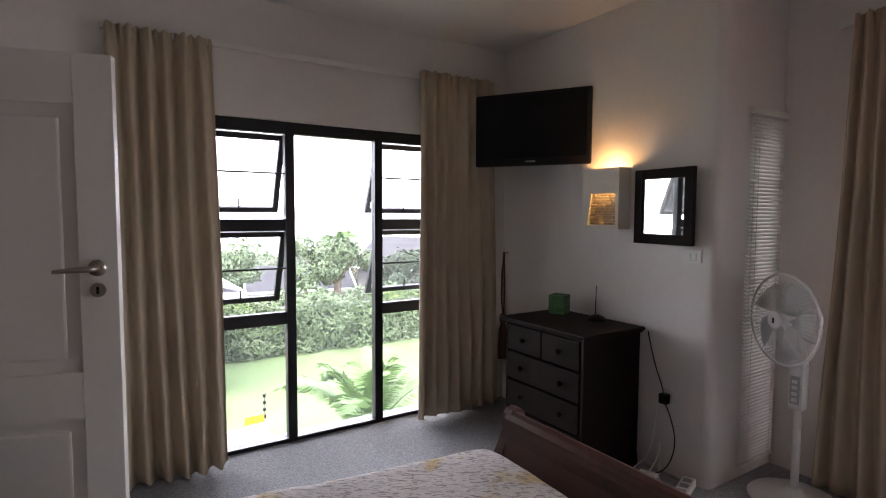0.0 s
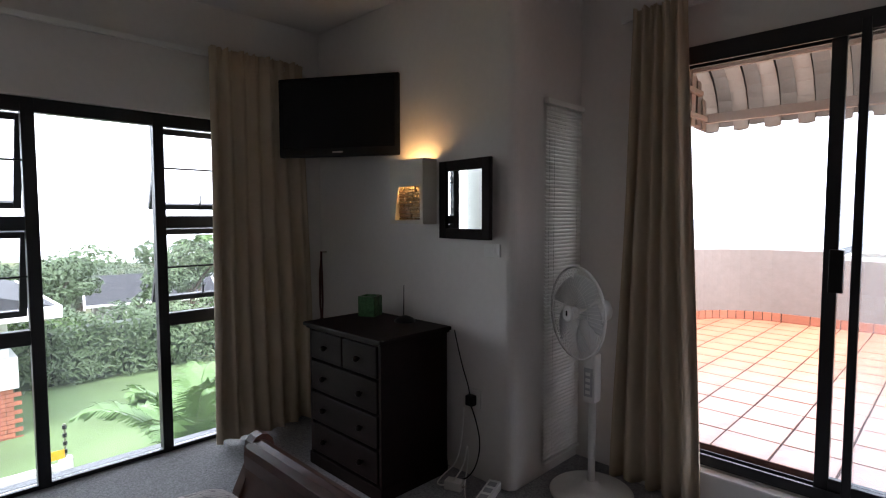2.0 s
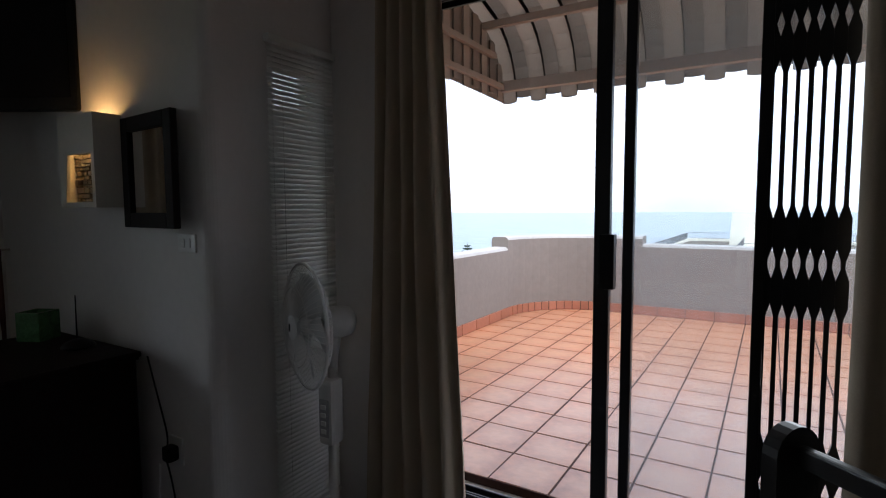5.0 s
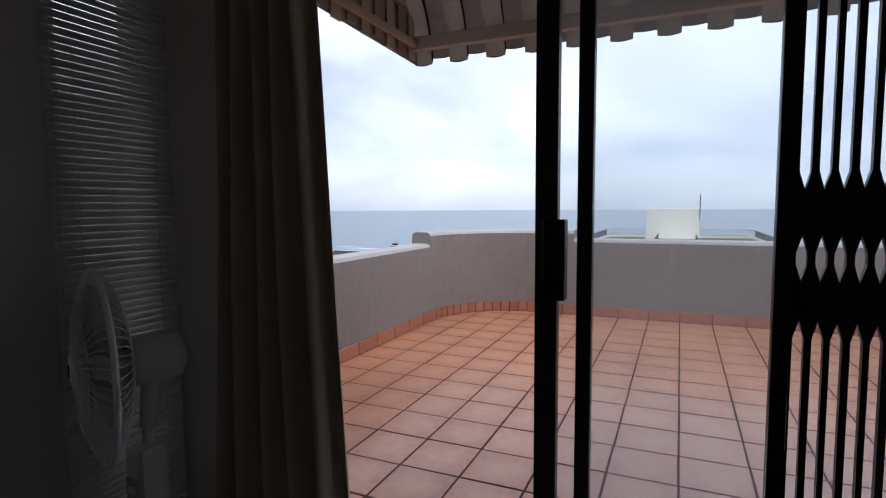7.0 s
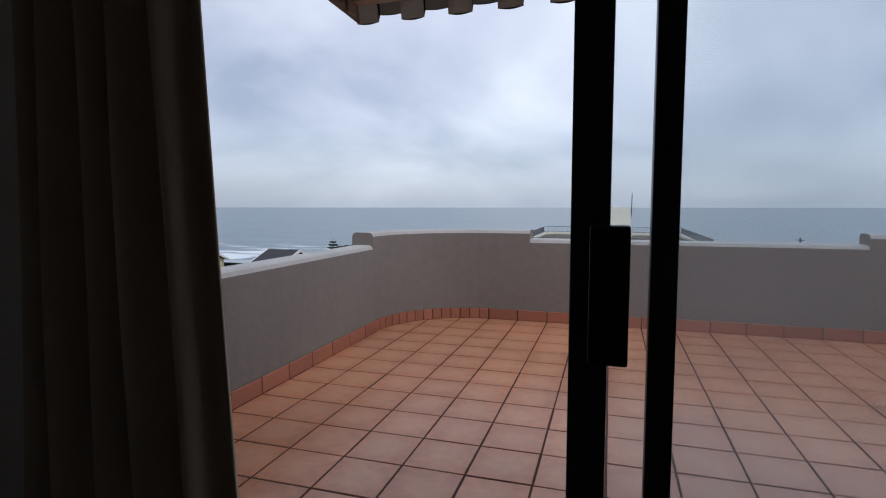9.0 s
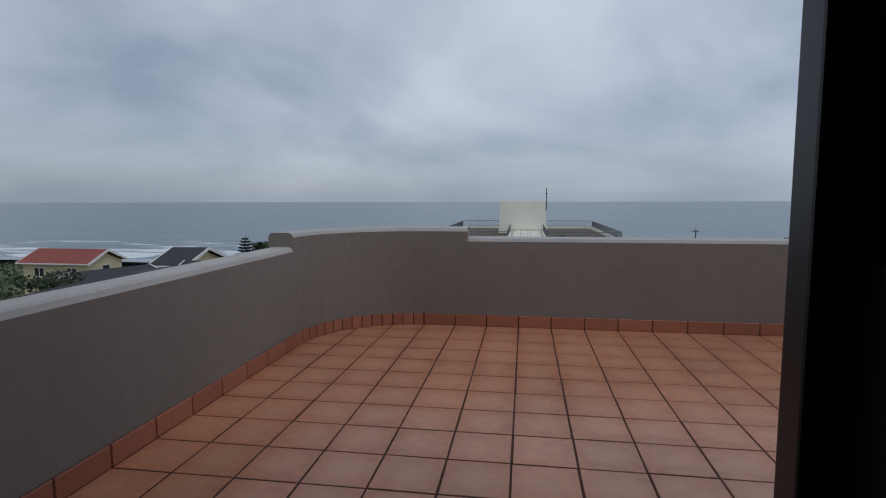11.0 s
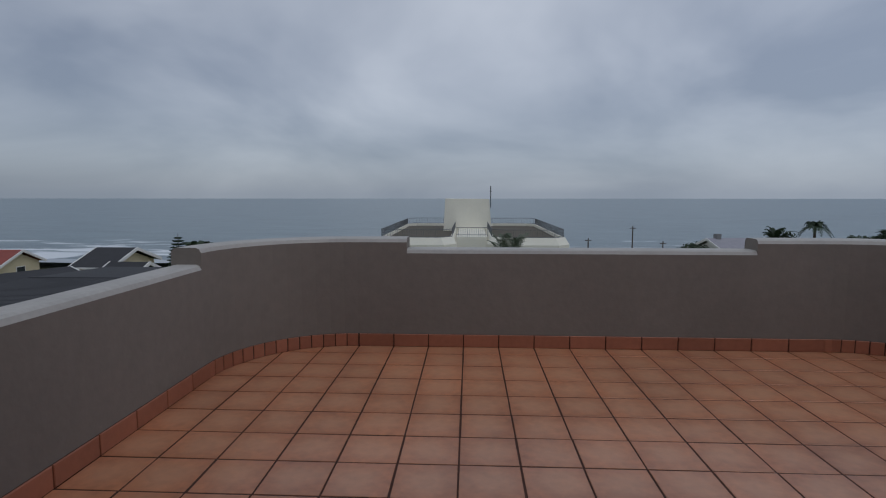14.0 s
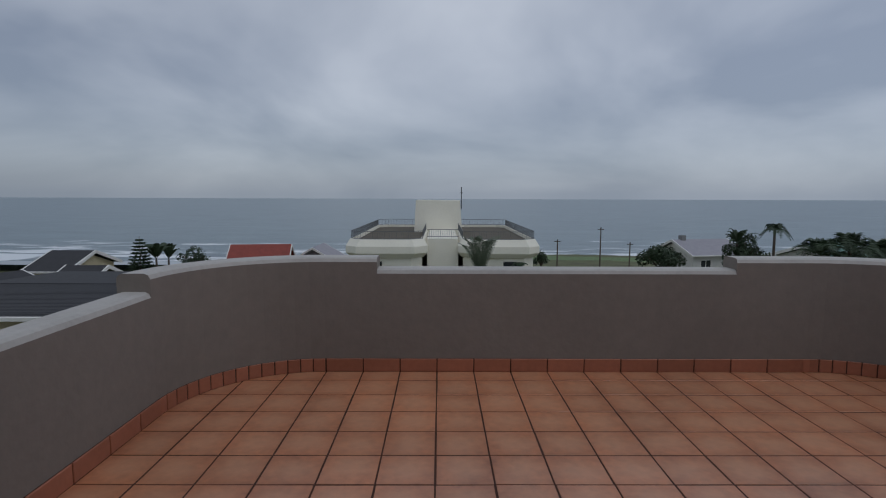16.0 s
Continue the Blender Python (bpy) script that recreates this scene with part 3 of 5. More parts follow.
while z < 0.05:
    h = rnd.uniform(0.012, 0.024)
    x = -0.125
    while x < 0.12:
        w = rnd.uniform(0.02, 0.05)
        part("stone", box(bmesh.new(), x, min(x + w - 0.003, 0.13), -0.055 - rnd.uniform(0, 0.012), -0.03, z, z + h - 0.003, 0.003), M_STONE, lamp)
        x += w
    z += h
bulb_bm = bmesh.new()
bmesh.ops.create_uvsphere(bulb_bm, u_segments=12, v_segments=8, radius=0.022, matrix=Matrix.Translation((0.02, -0.082, 0.105)))
part("bulb", bulb_bm, emit_mat("bulb_glow", (1.0, 0.60, 0.22), 9.0), lamp, "small warm glowing bulb", smooth=True)
glow = bpy.data.lights.new("wall_light_glow", "POINT")
glow.energy, glow.color, glow.shadow_soft_size = 0.16, (1.0, 0.60, 0.25), 0.02
gl = new("wall_light_glow", glow)
gl.location = (-2.285, 2.028, 1.735)

# ---------- mirror, switch, socket ----------
mir = thing("wall_mirror", "square wall mirror in a wide dark wooden frame", "mirror", (-1.898, 2.082, 1.537), -5.5)
W, F = 0.205, 0.058
bm = bmesh.new()
for a, b, c, e in ((-W, -W + F, -0.218, 0.218), (W - F, W, -0.218, 0.218), (-W + F, W - F, -0.218, -0.218 + F), (-W + F, W - F, 0.218 - F, 0.218)):
    box(bm, a, b, -0.030, -0.004, c, e, 0.004)
part("frame", bm, M_WOOD, mir)
part("mirror_glass", boxes([(-W + F, W - F, -0.018, -0.010, -0.218 + F, 0.218 - F)]), M_SILVER, mir)
sw = thing("light_switch", "white plastic light switch plate on the wall", "switch", (-1.735, 2.11, 1.262))
part("plate", box(bmesh.new(), -0.055, 0.055, -0.009, -0.001, -0.035, 0.035, 0.003), M_WHITE, sw)
for x in (-0.018, 0.018):
    part("rocker", box(bmesh.new(), x - 0.010, x + 0.010, -0.013, -0.009, -0.018, 0.018, 0.002), M_WHITE, sw)
so = thing("wall_socket", "white wall socket with a black plug pushed in", "socket", (-1.86, 2.11, 0.42))
part("plate", box(bmesh.new(), -0.045, 0.045, -0.010, -0.001, -0.05, 0.06, 0.003), M_WHITE, so)
bm = box(bmesh.new(), -0.028, 0.024, -0.055, -0.010, -0.03, 0.03, 0.010)
part("plug", bm, M_BLACK, so, "black three-pin plug")


def cable(name, pts, r, material, label):
    cu = bpy.data.curves.new(name, "CURVE")
    cu.dimensions, cu.bevel_depth, cu.bevel_resolution = "3D", r, 2
    sp = cu.splines.new("NURBS")
    sp.points.add(len(pts) - 1)
    for q, p in zip(sp.points, pts):
        q.co = (*p, 1)
    sp.use_endpoint_u, sp.order_u = True, 3
    cu.materials.append(material)
    return tagged(new(name, cu), label, "cable")


cable("power_cable", [(-1.98, 2.07, 0.80), (-1.95, 2.09, 0.62), (-1.87, 2.08, 0.47), (-1.855, 2.05, 0.43), (-1.80, 2.04, 0.36), (-1.745, 2.03, 0.22), (-1.76, 2.0, 0.08), (-1.83, 1.97, 0.0), (-1.93, 1.95, -0.015)], 0.0035, M_BLACK, "thin black cable hanging from the wall socket")
cable("extension_cable", [(-1.89, 2.05, 0.38), (-1.90, 2.05, 0.2), (-1.93, 2.03, 0.05), (-1.98, 1.98, -0.01), (-1.93, 1.86, -0.01), (-1.85, 1.9, 0.0), (-1.84, 2.0, 0.08), (-1.86, 2.05, 0.2), (-1.85, 2.04, 0.06), (-1.80, 1.95, -0.02), (-1.70, 1.86, -0.01)], 0.004, M_WHITE, "looped white extension cable on the carpet")
cable("fan_cable", [(-1.63, 1.92, -0.005), (-1.52, 1.93, -0.02), (-1.42, 2.0, -0.022), (-1.40, 2.2, -0.022), (-1.38, 2.3, -0.015)], 0.004, M_WHITE, "white fan cable lying on the carpet")
strip = thing("power_strip", "white multi-socket power strip lying on the carpet", "power strip", (-1.655, 1.98, FLOOR), 20)
part("body", box(bmesh.new(), -0.035, 0.035, -0.12, 0.12, 0.0, 0.045, 0.006), M_WHITE, strip)
for y in (-0.07, 0.0, 0.07):
    part("outlet", box(bmesh.new(), -0.022, 0.022, y - 0.022, y + 0.022, 0.043, 0.047, 0.001), mat("outlet_grey", (0.30, 0.30, 0.30), 0.5), strip)
ad = thing("power_adapter", "white plug adapter lying on the carpet", "adapter", (-1.85, 1.93, FLOOR), 20)
part("body", box(bmesh.new(), -0.05, 0.05, -0.03, 0.03, 0.0, 0.05, 0.008), M_WHITE, ad)
part("pins", boxes([(0.05, 0.068, -0.012, -0.006, 0.02, 0.03), (0.05, 0.068, 0.006, 0.012, 0.02, 0.03)]), M_CHROME, ad)

# ---------- chest of drawers ----------
chest = thing("chest_of_drawers", "dark-stained wooden chest of drawers with round knobs in the corner", "chest of drawers", (-2.345, 1.80, FLOOR))
cw, cd, ch = 0.335, 0.24, 0.82
bm = bmesh.new()
box(bm, -cw, -cw + 0.022, -cd, cd, 0.06, ch, 0.003)
box(bm, cw - 0.022, cw, -cd, cd, 0.06, ch, 0.003)
box(bm, -cw + 0.022, cw - 0.022, cd - 0.015, cd, 0.06, ch)
box(bm, -cw + 0.022, cw - 0.022, -cd + 0.03, cd - 0.015, 0.06, 0.08)
part("carcass", bm, M_WOOD, chest)
bm = box(bmesh.new(), -cw - 0.028, cw + 0.028, -cd - 0.03, cd + 0.01, ch + 0.012, ch + 0.036, 0.008)
box(bm, -cw - 0.014, cw + 0.014, -cd - 0.016, cd + 0.006, ch, ch + 0.012, 0.003)
part("top", bm, M_WOOD, chest)
bm = box(bmesh.new(), -cw - 0.006, cw + 0.006, -cd - 0.008, cd, 0.0, 0.075, 0.005)
part("plinth", bm, M_WOOD, chest)
rows = [(0.645, 0.81, 2), (0.46, 0.63, 1), (0.275, 0.445, 1), (0.09, 0.26, 1)]
for z0, z1, k in rows:
    wide = (2 * cw - 0.05) / k
    for i in range(k):
        x0 = -cw + 0.025 + i * wide
        dr = part("drawer", box(bmesh.new(), x0 + 0.005, x0 + wide - 0.005, -cd - 0.006, -cd + 0.03, z0, z1, 0.006), M_WOOD, chest)
        for f in ((0.5,) if k == 2 else (0.22, 0.78)):
            cxk = x0 + wide * f
            bm = bmesh.new()
            cyl(bm, (cxk, -cd - 0.006, (z0 + z1) / 2), (cxk, -cd - 0.018, (z0 + z1) / 2), 0.009, n=10)
            bmesh.ops.create_uvsphere(bm, u_segments=12, v_segments=8, radius=0.017, matrix=Matrix.Translation((cxk, -cd - 0.026, (z0 + z1) / 2)))
            part("knob", bm, M_WOOD, dr, smooth=True)
CT = FLOOR + ch + 0.036
M_GREEN = mat("green_glass", (0.07, 0.17, 0.07), 0.15, vary=0.5, scale=30, fine=90, bump=0.1)
cube = thing("candle_holder", "square green patterned glass candle holder on the chest", "candle holder", (-2.575, 1.93, CT), 25)
bm = bmesh.new()
for a in ((-0.055, 0.055, -0.055, -0.047, 0, 0.125), (-0.055, 0.055, 0.047, 0.055, 0, 0.125), (-0.055, -0.047, -0.047, 0.047, 0, 0.125), (0.047, 0.055, -0.047, 0.047, 0, 0.125), (-0.047, 0.047, -0.047, 0.047, 0, 0.012)):
    box(bm, *a)
part("glass_cube", bm, M_GREEN, cube)
part("candle", cyl(bmesh.new(), (0, 0, 0.012), (0, 0, 0.06), 0.03, n=14), mat("wax", (0.45, 0.48, 0.30), 0.5, vary=0.05), cube)
aer = thing("tv_aerial", "small black indoor aerial on a round base on the chest", "aerial", (-2.27, 1.95, CT))
part("base", lathe(bmesh.new(), [(0.062, 0.0), (0.062, 0.008), (0.05, 0.02), (0.03, 0.03), (0.012, 0.036)]), M_BLACK, aer, smooth=True)
part("rod", cyl(bmesh.new(), (-0.01, 0, 0.03), (-0.006, 0, 0.215), 0.0035, 0.0025, n=8), M_BLACK, aer)

# ---------- tassel ----------
M_TASSEL = mat("tassel_cord", (0.10, 0.035, 0.03), 0.8, vary=0.3, fine=150, bump=0.4)
tas = thing("curtain_tassel", "dark red corded curtain tie-back with a tassel hanging on the wall", "tassel", (-3.335, 2.09, 1.18))
part("hook", cyl(bmesh.new(), (0, 0.02, 0), (0, -0.03, 0.0), 0.006, n=8), M_CHROME, tas)
bm = tube(bmesh.new(), [(0, -0.025, 0.005), (-0.014, -0.03, -0.15), (-0.018, -0.03, -0.38), (-0.004, -0.03, -0.50), (0.008, -0.03, -0.50), (0.016, -0.03, -0.35), (0.012, -0.03, -0.15), (0.0, -0.025, 0.006)], 0.008, 8)
part("cord", bm, M_TASSEL, tas, smooth=True)
bm = lathe(bmesh.new(), [(0.012, -0.49), (0.026, -0.51), (0.028, -0.55), (0.018, -0.57), (0.03, -0.62), (0.036, -0.75), (0.040, -0.86)], at=(0.002, -0.03, 0), n=14)
part("tassel", bm, M_TASSEL, tas, smooth=True)

# ---------- pedestal fan ----------
fan = thing("pedestal_fan", "white plastic pedestal fan with a round wire grille on the carpet", "fan", (-1.30, 2.41, FLOOR))
part("base", lathe(bmesh.new(), [(0.215, 0.0), (0.218, 0.012), (0.205, 0.024), (0.12, 0.034), (0.05, 0.045), (0.035, 0.07)], n=36), M_WHITE, fan, smooth=True)
part("pole", cyl(cyl(bmesh.new(), (0, 0, 0.05), (0, 0, 0.50), 0.019, n=16), (0, 0, 0.50), (0, 0, 0.84), 0.014, n=16), M_WHITE, fan, smooth=True)
cb = part("control_box", box(bmesh.new(), -0.036, 0.036, -0.045, 0.030, 0.50, 0.76, 0.018), M_WHITE, fan)
part("button_panel", box(bmesh.new(), -0.024, 0.024, -0.049, -0.0455, 0.535, 0.685, 0.003), mat("grey_panel", (0.42, 0.42, 0.42), 0.45), cb, "grey button panel")
for i in range(4):
    part("button", box(bmesh.new(), -0.013, 0.013, -0.054, -0.049, 0.55 + i * 0.032, 0.568 + i * 0.032, 0.002), M_WHITE, cb)
AX = Matrix.Translation((-0.035, -0.042, 0.975)) @ Matrix.Rotation(radians(245), 4, "Z") @ Matrix.Rotation(radians(90), 4, "Y")  # local z: the way the fan blows


def at_fan(p):
    return AX @ Vector(p)


def grille(z_rim, z_mid, name, wires):
    bm = bmesh.new()
    R = 0.235
    for k in range(wires):
        a = 2 * math.pi * k / wires
        prof = [(0.045, z_mid), (0.12, z_mid - (z_mid - z_rim) * 0.12), (0.19, z_mid - (z_mid - z_rim) * 0.42), (0.225, z_mid - (z_mid - z_rim) * 0.75), (R, z_rim)]
        tube(bm, [at_fan((r * math.cos(a + 0.5 * (R - r)), r * math.sin(a + 0.5 * (R - r)), z)) for r, z in prof], 0.0013, 4)
    for r, z in ((0.045, z_mid), (0.15, z_mid - (z_mid - z_rim) * 0.22)):
        tube(bm, [at_fan((r * math.cos(2 * math.pi * j / 40), r * math.sin(2 * math.pi * j / 40), z)) for j in range(40)], 0.0016, 5, closed=True)
    return part(name, bm, M_WHITE, fan)


grille(0.045, 0.095, "front_grille", 64)
grille(0.045, -0.02, "rear_grille", 64)
bm = tube(bmesh.new(), [at_fan((0.237 * math.cos(2 * math.pi * j / 56), 0.237 * math.sin(2 * math.pi * j / 56), 0.045)) for j in range(56)], 0.007, 8, closed=True)
part("rim", bm, M_WHITE, fan, smooth=True)
bm = bmesh.new()
prof = [(0.0445, 0.09), (0.0445, 0.098), (0.03, 0.102), (0.002, 0.103)]
lathe(bm, prof, n=20)
bmesh.ops.transform(bm, matrix=AX, verts=bm.verts)
badge = part("centre_badge", bm, M_WHITE, fan, smooth=True)
bm = boxes([(-0.014, 0.014, -0.006, 0.006, 0.1035, 0.1055)])
bmesh.ops.transform(bm, matrix=AX, verts=bm.verts)
part("mark", bm, M_BLACK, badge)
M_BLADE = mat("blade_plastic", (0.62, 0.62, 0.60), 0.3, vary=0.04, bump=0)
for k in range(5):
    bm = bmesh.new()
    a0 = 2 * math.pi * k / 5
    rowsv = []
    for i in range(7):
        r = 0.03 + 0.175 * i / 6
        half = 0.20 + 0.32 * math.sin(math.pi * (0.15 + 0.6 * i / 6))
        for_row = []
        for s in (-1, -0.33, 0.33, 1):
            a = a0 + s * half * (1.0 if s > 0 else 0.9) + 0.25 * i / 6
            for_row.append(bm.verts.new(at_fan((r * math.cos(a), r * math.sin(a), 0.035 + 0.022 * s))))
        rowsv.append(for_row)
    for a, b in zip(rowsv, rowsv[1:]):
        for i in range(3):
            bm.faces.new((a[i], a[i + 1], b[i + 1], b[i]))
    bmesh.ops.solidify(bm, geom=bm.faces[:], thickness=0.002)
    part("blade", bm, M_BLADE, fan, smooth=True)
bm = bmesh.new()
lathe(bm, [(0.03, 0.055), (0.034, 0.05), (0.034, 0.02), (0.03, -0.02)], n=20)
bmesh.ops.transform(bm, matrix=AX, verts=bm.verts)
part("hub", bm, M_WHITE, fan, smooth=True)
bm = bmesh.new()
lathe(bm, [(0.05, -0.022), (0.062, -0.03), (0.064, -0.10), (0.055, -0.14), (0.03, -0.155), (0.002, -0.158)], n=24)
bmesh.ops.transform(bm, matrix=AX, verts=bm.verts)
part("motor_housing", bm, M_WHITE, fan, smooth=True)
part("neck", tube(bmesh.new(), [(0, 0, 0.80), (0.0, 0.012, 0.88), at_fan((0, 0, -0.08))], [0.02, 0.024, 0.03], 10), M_WHITE, fan, smooth=True)

# ---------- sleigh bed ----------
bed = thing("sleigh_bed", "dark mahogany sleigh bed with a rolled footboard", "bed", (-0.86, -0.45, FLOOR))
BW = 0.72
prof = []
# footboard side profile: upright that leans out and rolls over at the top (y out, z up)
for yv, zv in ((1.03, 0.10), (1.035, 0.30), (1.05, 0.45), (1.075, 0.58), (1.095, 0.655)):
    prof.append((yv, zv))
for i in range(9):
    a = math.pi * (1.0 - i / 8 * 1.35)
    prof.append((1.135 + 0.042 * math.cos(a), 0.700 + 0.045 * math.sin(a)))
prof += [(1.135, 0.665), (1.118, 0.60), (1.095, 0.46), (1.08, 0.30), (1.075, 0.10)]
bm = sweep(bmesh.new(), prof, lambda a, b: (-BW, a, b), lambda a, b: (BW, a, b))
part("footboard", bm, M_REDWOOD, bed)
for x in (-BW, BW):
    post = [(a + (0.012 if a > 1.09 else -0.012), b + (0.014 if b > 0.6 else 0)) for a, b in prof]
    bm = sweep(bmesh.new(), post, lambda a, b: (x - 0.022, a, b), lambda a, b: (x + 0.022, a, b))
    box(bm, x - 0.03, x + 0.03, 1.02, 1.09, 0.0, 0.12, 0.006)
    part("foot_post", bm, M_REDWOOD, bed)
    part("side_rail", box(bmesh.new(), x - 0.02, x + 0.02, -1.05, 1.03, 0.18, 0.36, 0.006), M_REDWOOD, bed)
bm = sweep(bmesh.new(), [(-a, b + (0.35 if b > 0.4 else 0)) for a, b in prof], lambda a, b: (-BW, a, b), lambda a, b: (BW, a, b))
part("headboard", bm, M_REDWOOD, bed)


def bed_cover():
    """Quilt over the mattress, softly rounded at its edge and hanging down the sides."""
    bm = bmesh.new()
    nx, ny = 60, 76
    L, Wd = 2.06, 1.46
    grid = []
    for j in range(ny + 1):
        row = []
        for i in range(nx + 1):
            u, v = (i / nx * 2 - 1) * (Wd / 2 + 0.30), j / ny * (L + 0.12) - L / 2
            over = max(0.0, abs(u) - (Wd / 2 - 0.06))
            ox = math.copysign(min(abs(u), Wd / 2 - 0.06) + 0.06 * math.sin(min(over / 0.09, 1.57)), u) + math.copysign(0.012 * max(0, over - 0.14), u)
            drop = 0.06 * (1 - math.cos(min(over / 0.09, 1.57))) + max(0, over - 0.14)
            ov = max(0.0, v - (L / 2 - 0.08))
            oy = min(v, L / 2 - 0.08) + 0.09 * math.sin(min(ov / 0.12, 1.57))
            drop += 0.10 * (1 - math.cos(min(ov / 0.12, 1.57))) + max(0, ov - 0.19)
            soft = 0.012 * noise.noise((u * 3, v * 3, 1)) + 0.006 * noise.noise((u * 9, v * 9, 4))
            if u < 0:
                ox *= 1 + 0.16 * min(1.3, max(0.0, (1.0 - v) / 0.9))
            row.append(bm.verts.new((ox + 0.3 * soft, oy, 0.635 - drop + soft)))
        grid.append(row)
    for a, b in zip(grid, grid[1:]):
        for i in range(nx):
            bm.faces.new((a[i], a[i + 1], b[i + 1], b[i]))
    return bm


M_QUILT = bpy.data.materials.new("quilt_print")
M_QUILT.use_nodes = True
qn = M_QUILT.node_tree
qb = qn.nodes["Principled BSDF"]
qb.inputs["Roughness"].default_value = 0.9
qg = qn.nodes.new("ShaderNodeNewGeometry")
qmap = qn.nodes.new("ShaderNodeMapping")
qmap.vector_type = "TEXTURE"
qmap.inputs["Scale"].default_value = (0.045, 0.013, 0.045)
qmap.inputs["Rotation"].default_value = (0, 0, radians(57))
qn.links.new(qg.outputs["Position"], qmap.inputs[0])
qa = qn.nodes.new("ShaderNodeTexNoise")
qa.inputs["Scale"].default_value, qa.inputs["Detail"].default_value, qa.inputs["Distortion"].default_value = 1.4, 6, 1.2
qn.links.new(qmap.outputs[0], qa.inputs["Vector"])
qr = qn.nodes.new("ShaderNodeValToRGB")
qr.color_ramp.elements[0].position, qr.color_ramp.elements[0].color = 0.38, (0.30, 0.265, 0.27, 1)
qr.color_ramp.elements[1].position, qr.color_ramp.elements[1].color = 0.50, (0.70, 0.66, 0.64, 1)
qn.links.new(qa.outputs[0], qr.inputs[0])
q2 = qn.nodes.new("ShaderNodeTexNoise")
q2.inputs["Scale"].default_value = 5
qn.links.new(qg.outputs["Position"], q2.inputs["Vector"])
q3 = qn.nodes.new("ShaderNodeValToRGB")
q3.color_ramp.elements[0].position, q3.color_ramp.elements[1].position = 0.56, 0.64
q3.color_ramp.elements[0].color, q3.color_ramp.elements[1].color = (1, 1, 1, 1), (0.95, 0.78, 0.45, 1)
qn.links.new(q2.outputs[0], q3.inputs[0])
qm = qn.nodes.new("ShaderNodeMixRGB")
qm.blend_type = "MULTIPLY"
qm.inputs[0].default_value = 1.0
qn.links.new(qr.outputs[0], qm.inputs[1])
qn.links.new(q3.outputs[0], qm.inputs[2])
qn.links.new(qm.outputs[0], qb.inputs["Base Color"])
mattress = part("mattress", box(bmesh.new(), -0.69, 0.69, -1.0, 1.0, 0.30, 0.585, 0.05), M_WHITE, bed)
quilt = part("quilt", bed_cover(), M_QUILT, None, smooth=True)
quilt.matrix_world = pose(-0.875, -0.43, FLOOR)
tagged(quilt, "pale quilt with a scribbled grey and yellow print on the bed", "quilt")

# ---------- panel door, open ----------
pd = thing("panel_door", "white moulded panel door standing open with a lever handle", "door", (-2.09, -0.61, FLOOR), math.degrees(math.atan2(-0.33, -0.10)))
H2 = 2.03
bm = bmesh.new()
wd = 0.813
for a, b in ((0, 0.115), (0.698, wd)):
    box(bm, a, b, -0.02, 0.02, 0.005, H2, 0.002)
for a, b in ((0.005, 0.22), (0.83, 0.985), (1.87, H2)):
    box(bm, 0.115, 0.698, -0.0199, 0.0199, a, b)
part("frame", bm, M_DOOR, pd)
for a, b in ((0.22, 0.83), (0.985, 1.87)):
    bm = box(bmesh.new(), 0.115, 0.698, -0.006, 0.006, a, b)
    box(bm, 0.16, 0.653, -0.013, 0.013, a + 0.045, b - 0.045, 0.007)
    part("panel", bm, M_DOOR, pd)
for sgn in (-1, 1):
    bm = cyl(bmesh.new(), (0.06, sgn * 0.02, 1.335), (0.06, sgn * 0.03, 1.335), 0.027, n=20)
    tube(bm, [(0.06, sgn * 0.028, 1.335), (0.06, sgn * 0.06, 1.335), (0.075, sgn * 0.068, 1.335), (0.12, sgn * 0.066, 1.332), (0.175, sgn * 0.06, 1.327)], [0.010, 0.010, 0.010, 0.009, 0.007], 10)
    part("lever_handle", bm, M_CHROME, pd, "bronze-coloured lever handle", smooth=True)
    bm = cyl(bmesh.new(), (0.06, sgn * 0.02, 1.262), (0.06, sgn * 0.028, 1.262), 0.024, n=20)
    esc = part("key_plate", bm, M_CHROME, pd)
    part("keyhole", boxes([(0.056, 0.064, sgn * 0.0285 - 0.0008, sgn * 0.0285 + 0.0008, 1.249, 1.273)]), M_BLACK, esc)
structure(part("wall_partition", boxes([(-3.40, -2.40, -1.46, -1.34, FLOOR, CEIL)]), M_WALL), "white plastered partition wall", "wall")

# ---------- bedside table ----------
bt = thing("bedside_table", "small black wooden bedside table", "table", (-1.86, -1.12, FLOOR))
part("tabletop", box(bmesh.new(), -0.2, 0.2, -0.2, 0.2, 0.53, 0.555, 0.005), M_WOOD, bt)
for x in (-0.16, 0.16):
    for y in (-0.16, 0.16):
        part("leg", box(bmesh.new(), x - 0.018, x + 0.018, y - 0.018, y + 0.018, 0, 0.53, 0.003), M_WOOD, bt)

# ---------- chair by the gate ----------
M_CHAIR = mat("black_lacquered_wood", (0.014, 0.011, 0.010), 0.3, vary=0.25, fine=50, bump=0.06)
chair = thing("wooden_chair", "black lacquered wooden chair with a slatted back beside the gate", "chair", (0.505, 2.205, FLOOR), 140)


def arched_post(x, y0, y1, top, w):
    pts = [(-w, 0.0), (w, 0.0), (w, top - w)]
    pts += [(w * math.cos(math.pi * i / 10), top - w + w * math.sin(math.pi * i / 10)) for i in range(1, 10)]
    pts.append((-w, top - w))
    return sweep(bmesh.new(), pts, lambda a, b: (x - 0.018, y0 + a, b), lambda a, b: (x + 0.018, y0 + a, b))


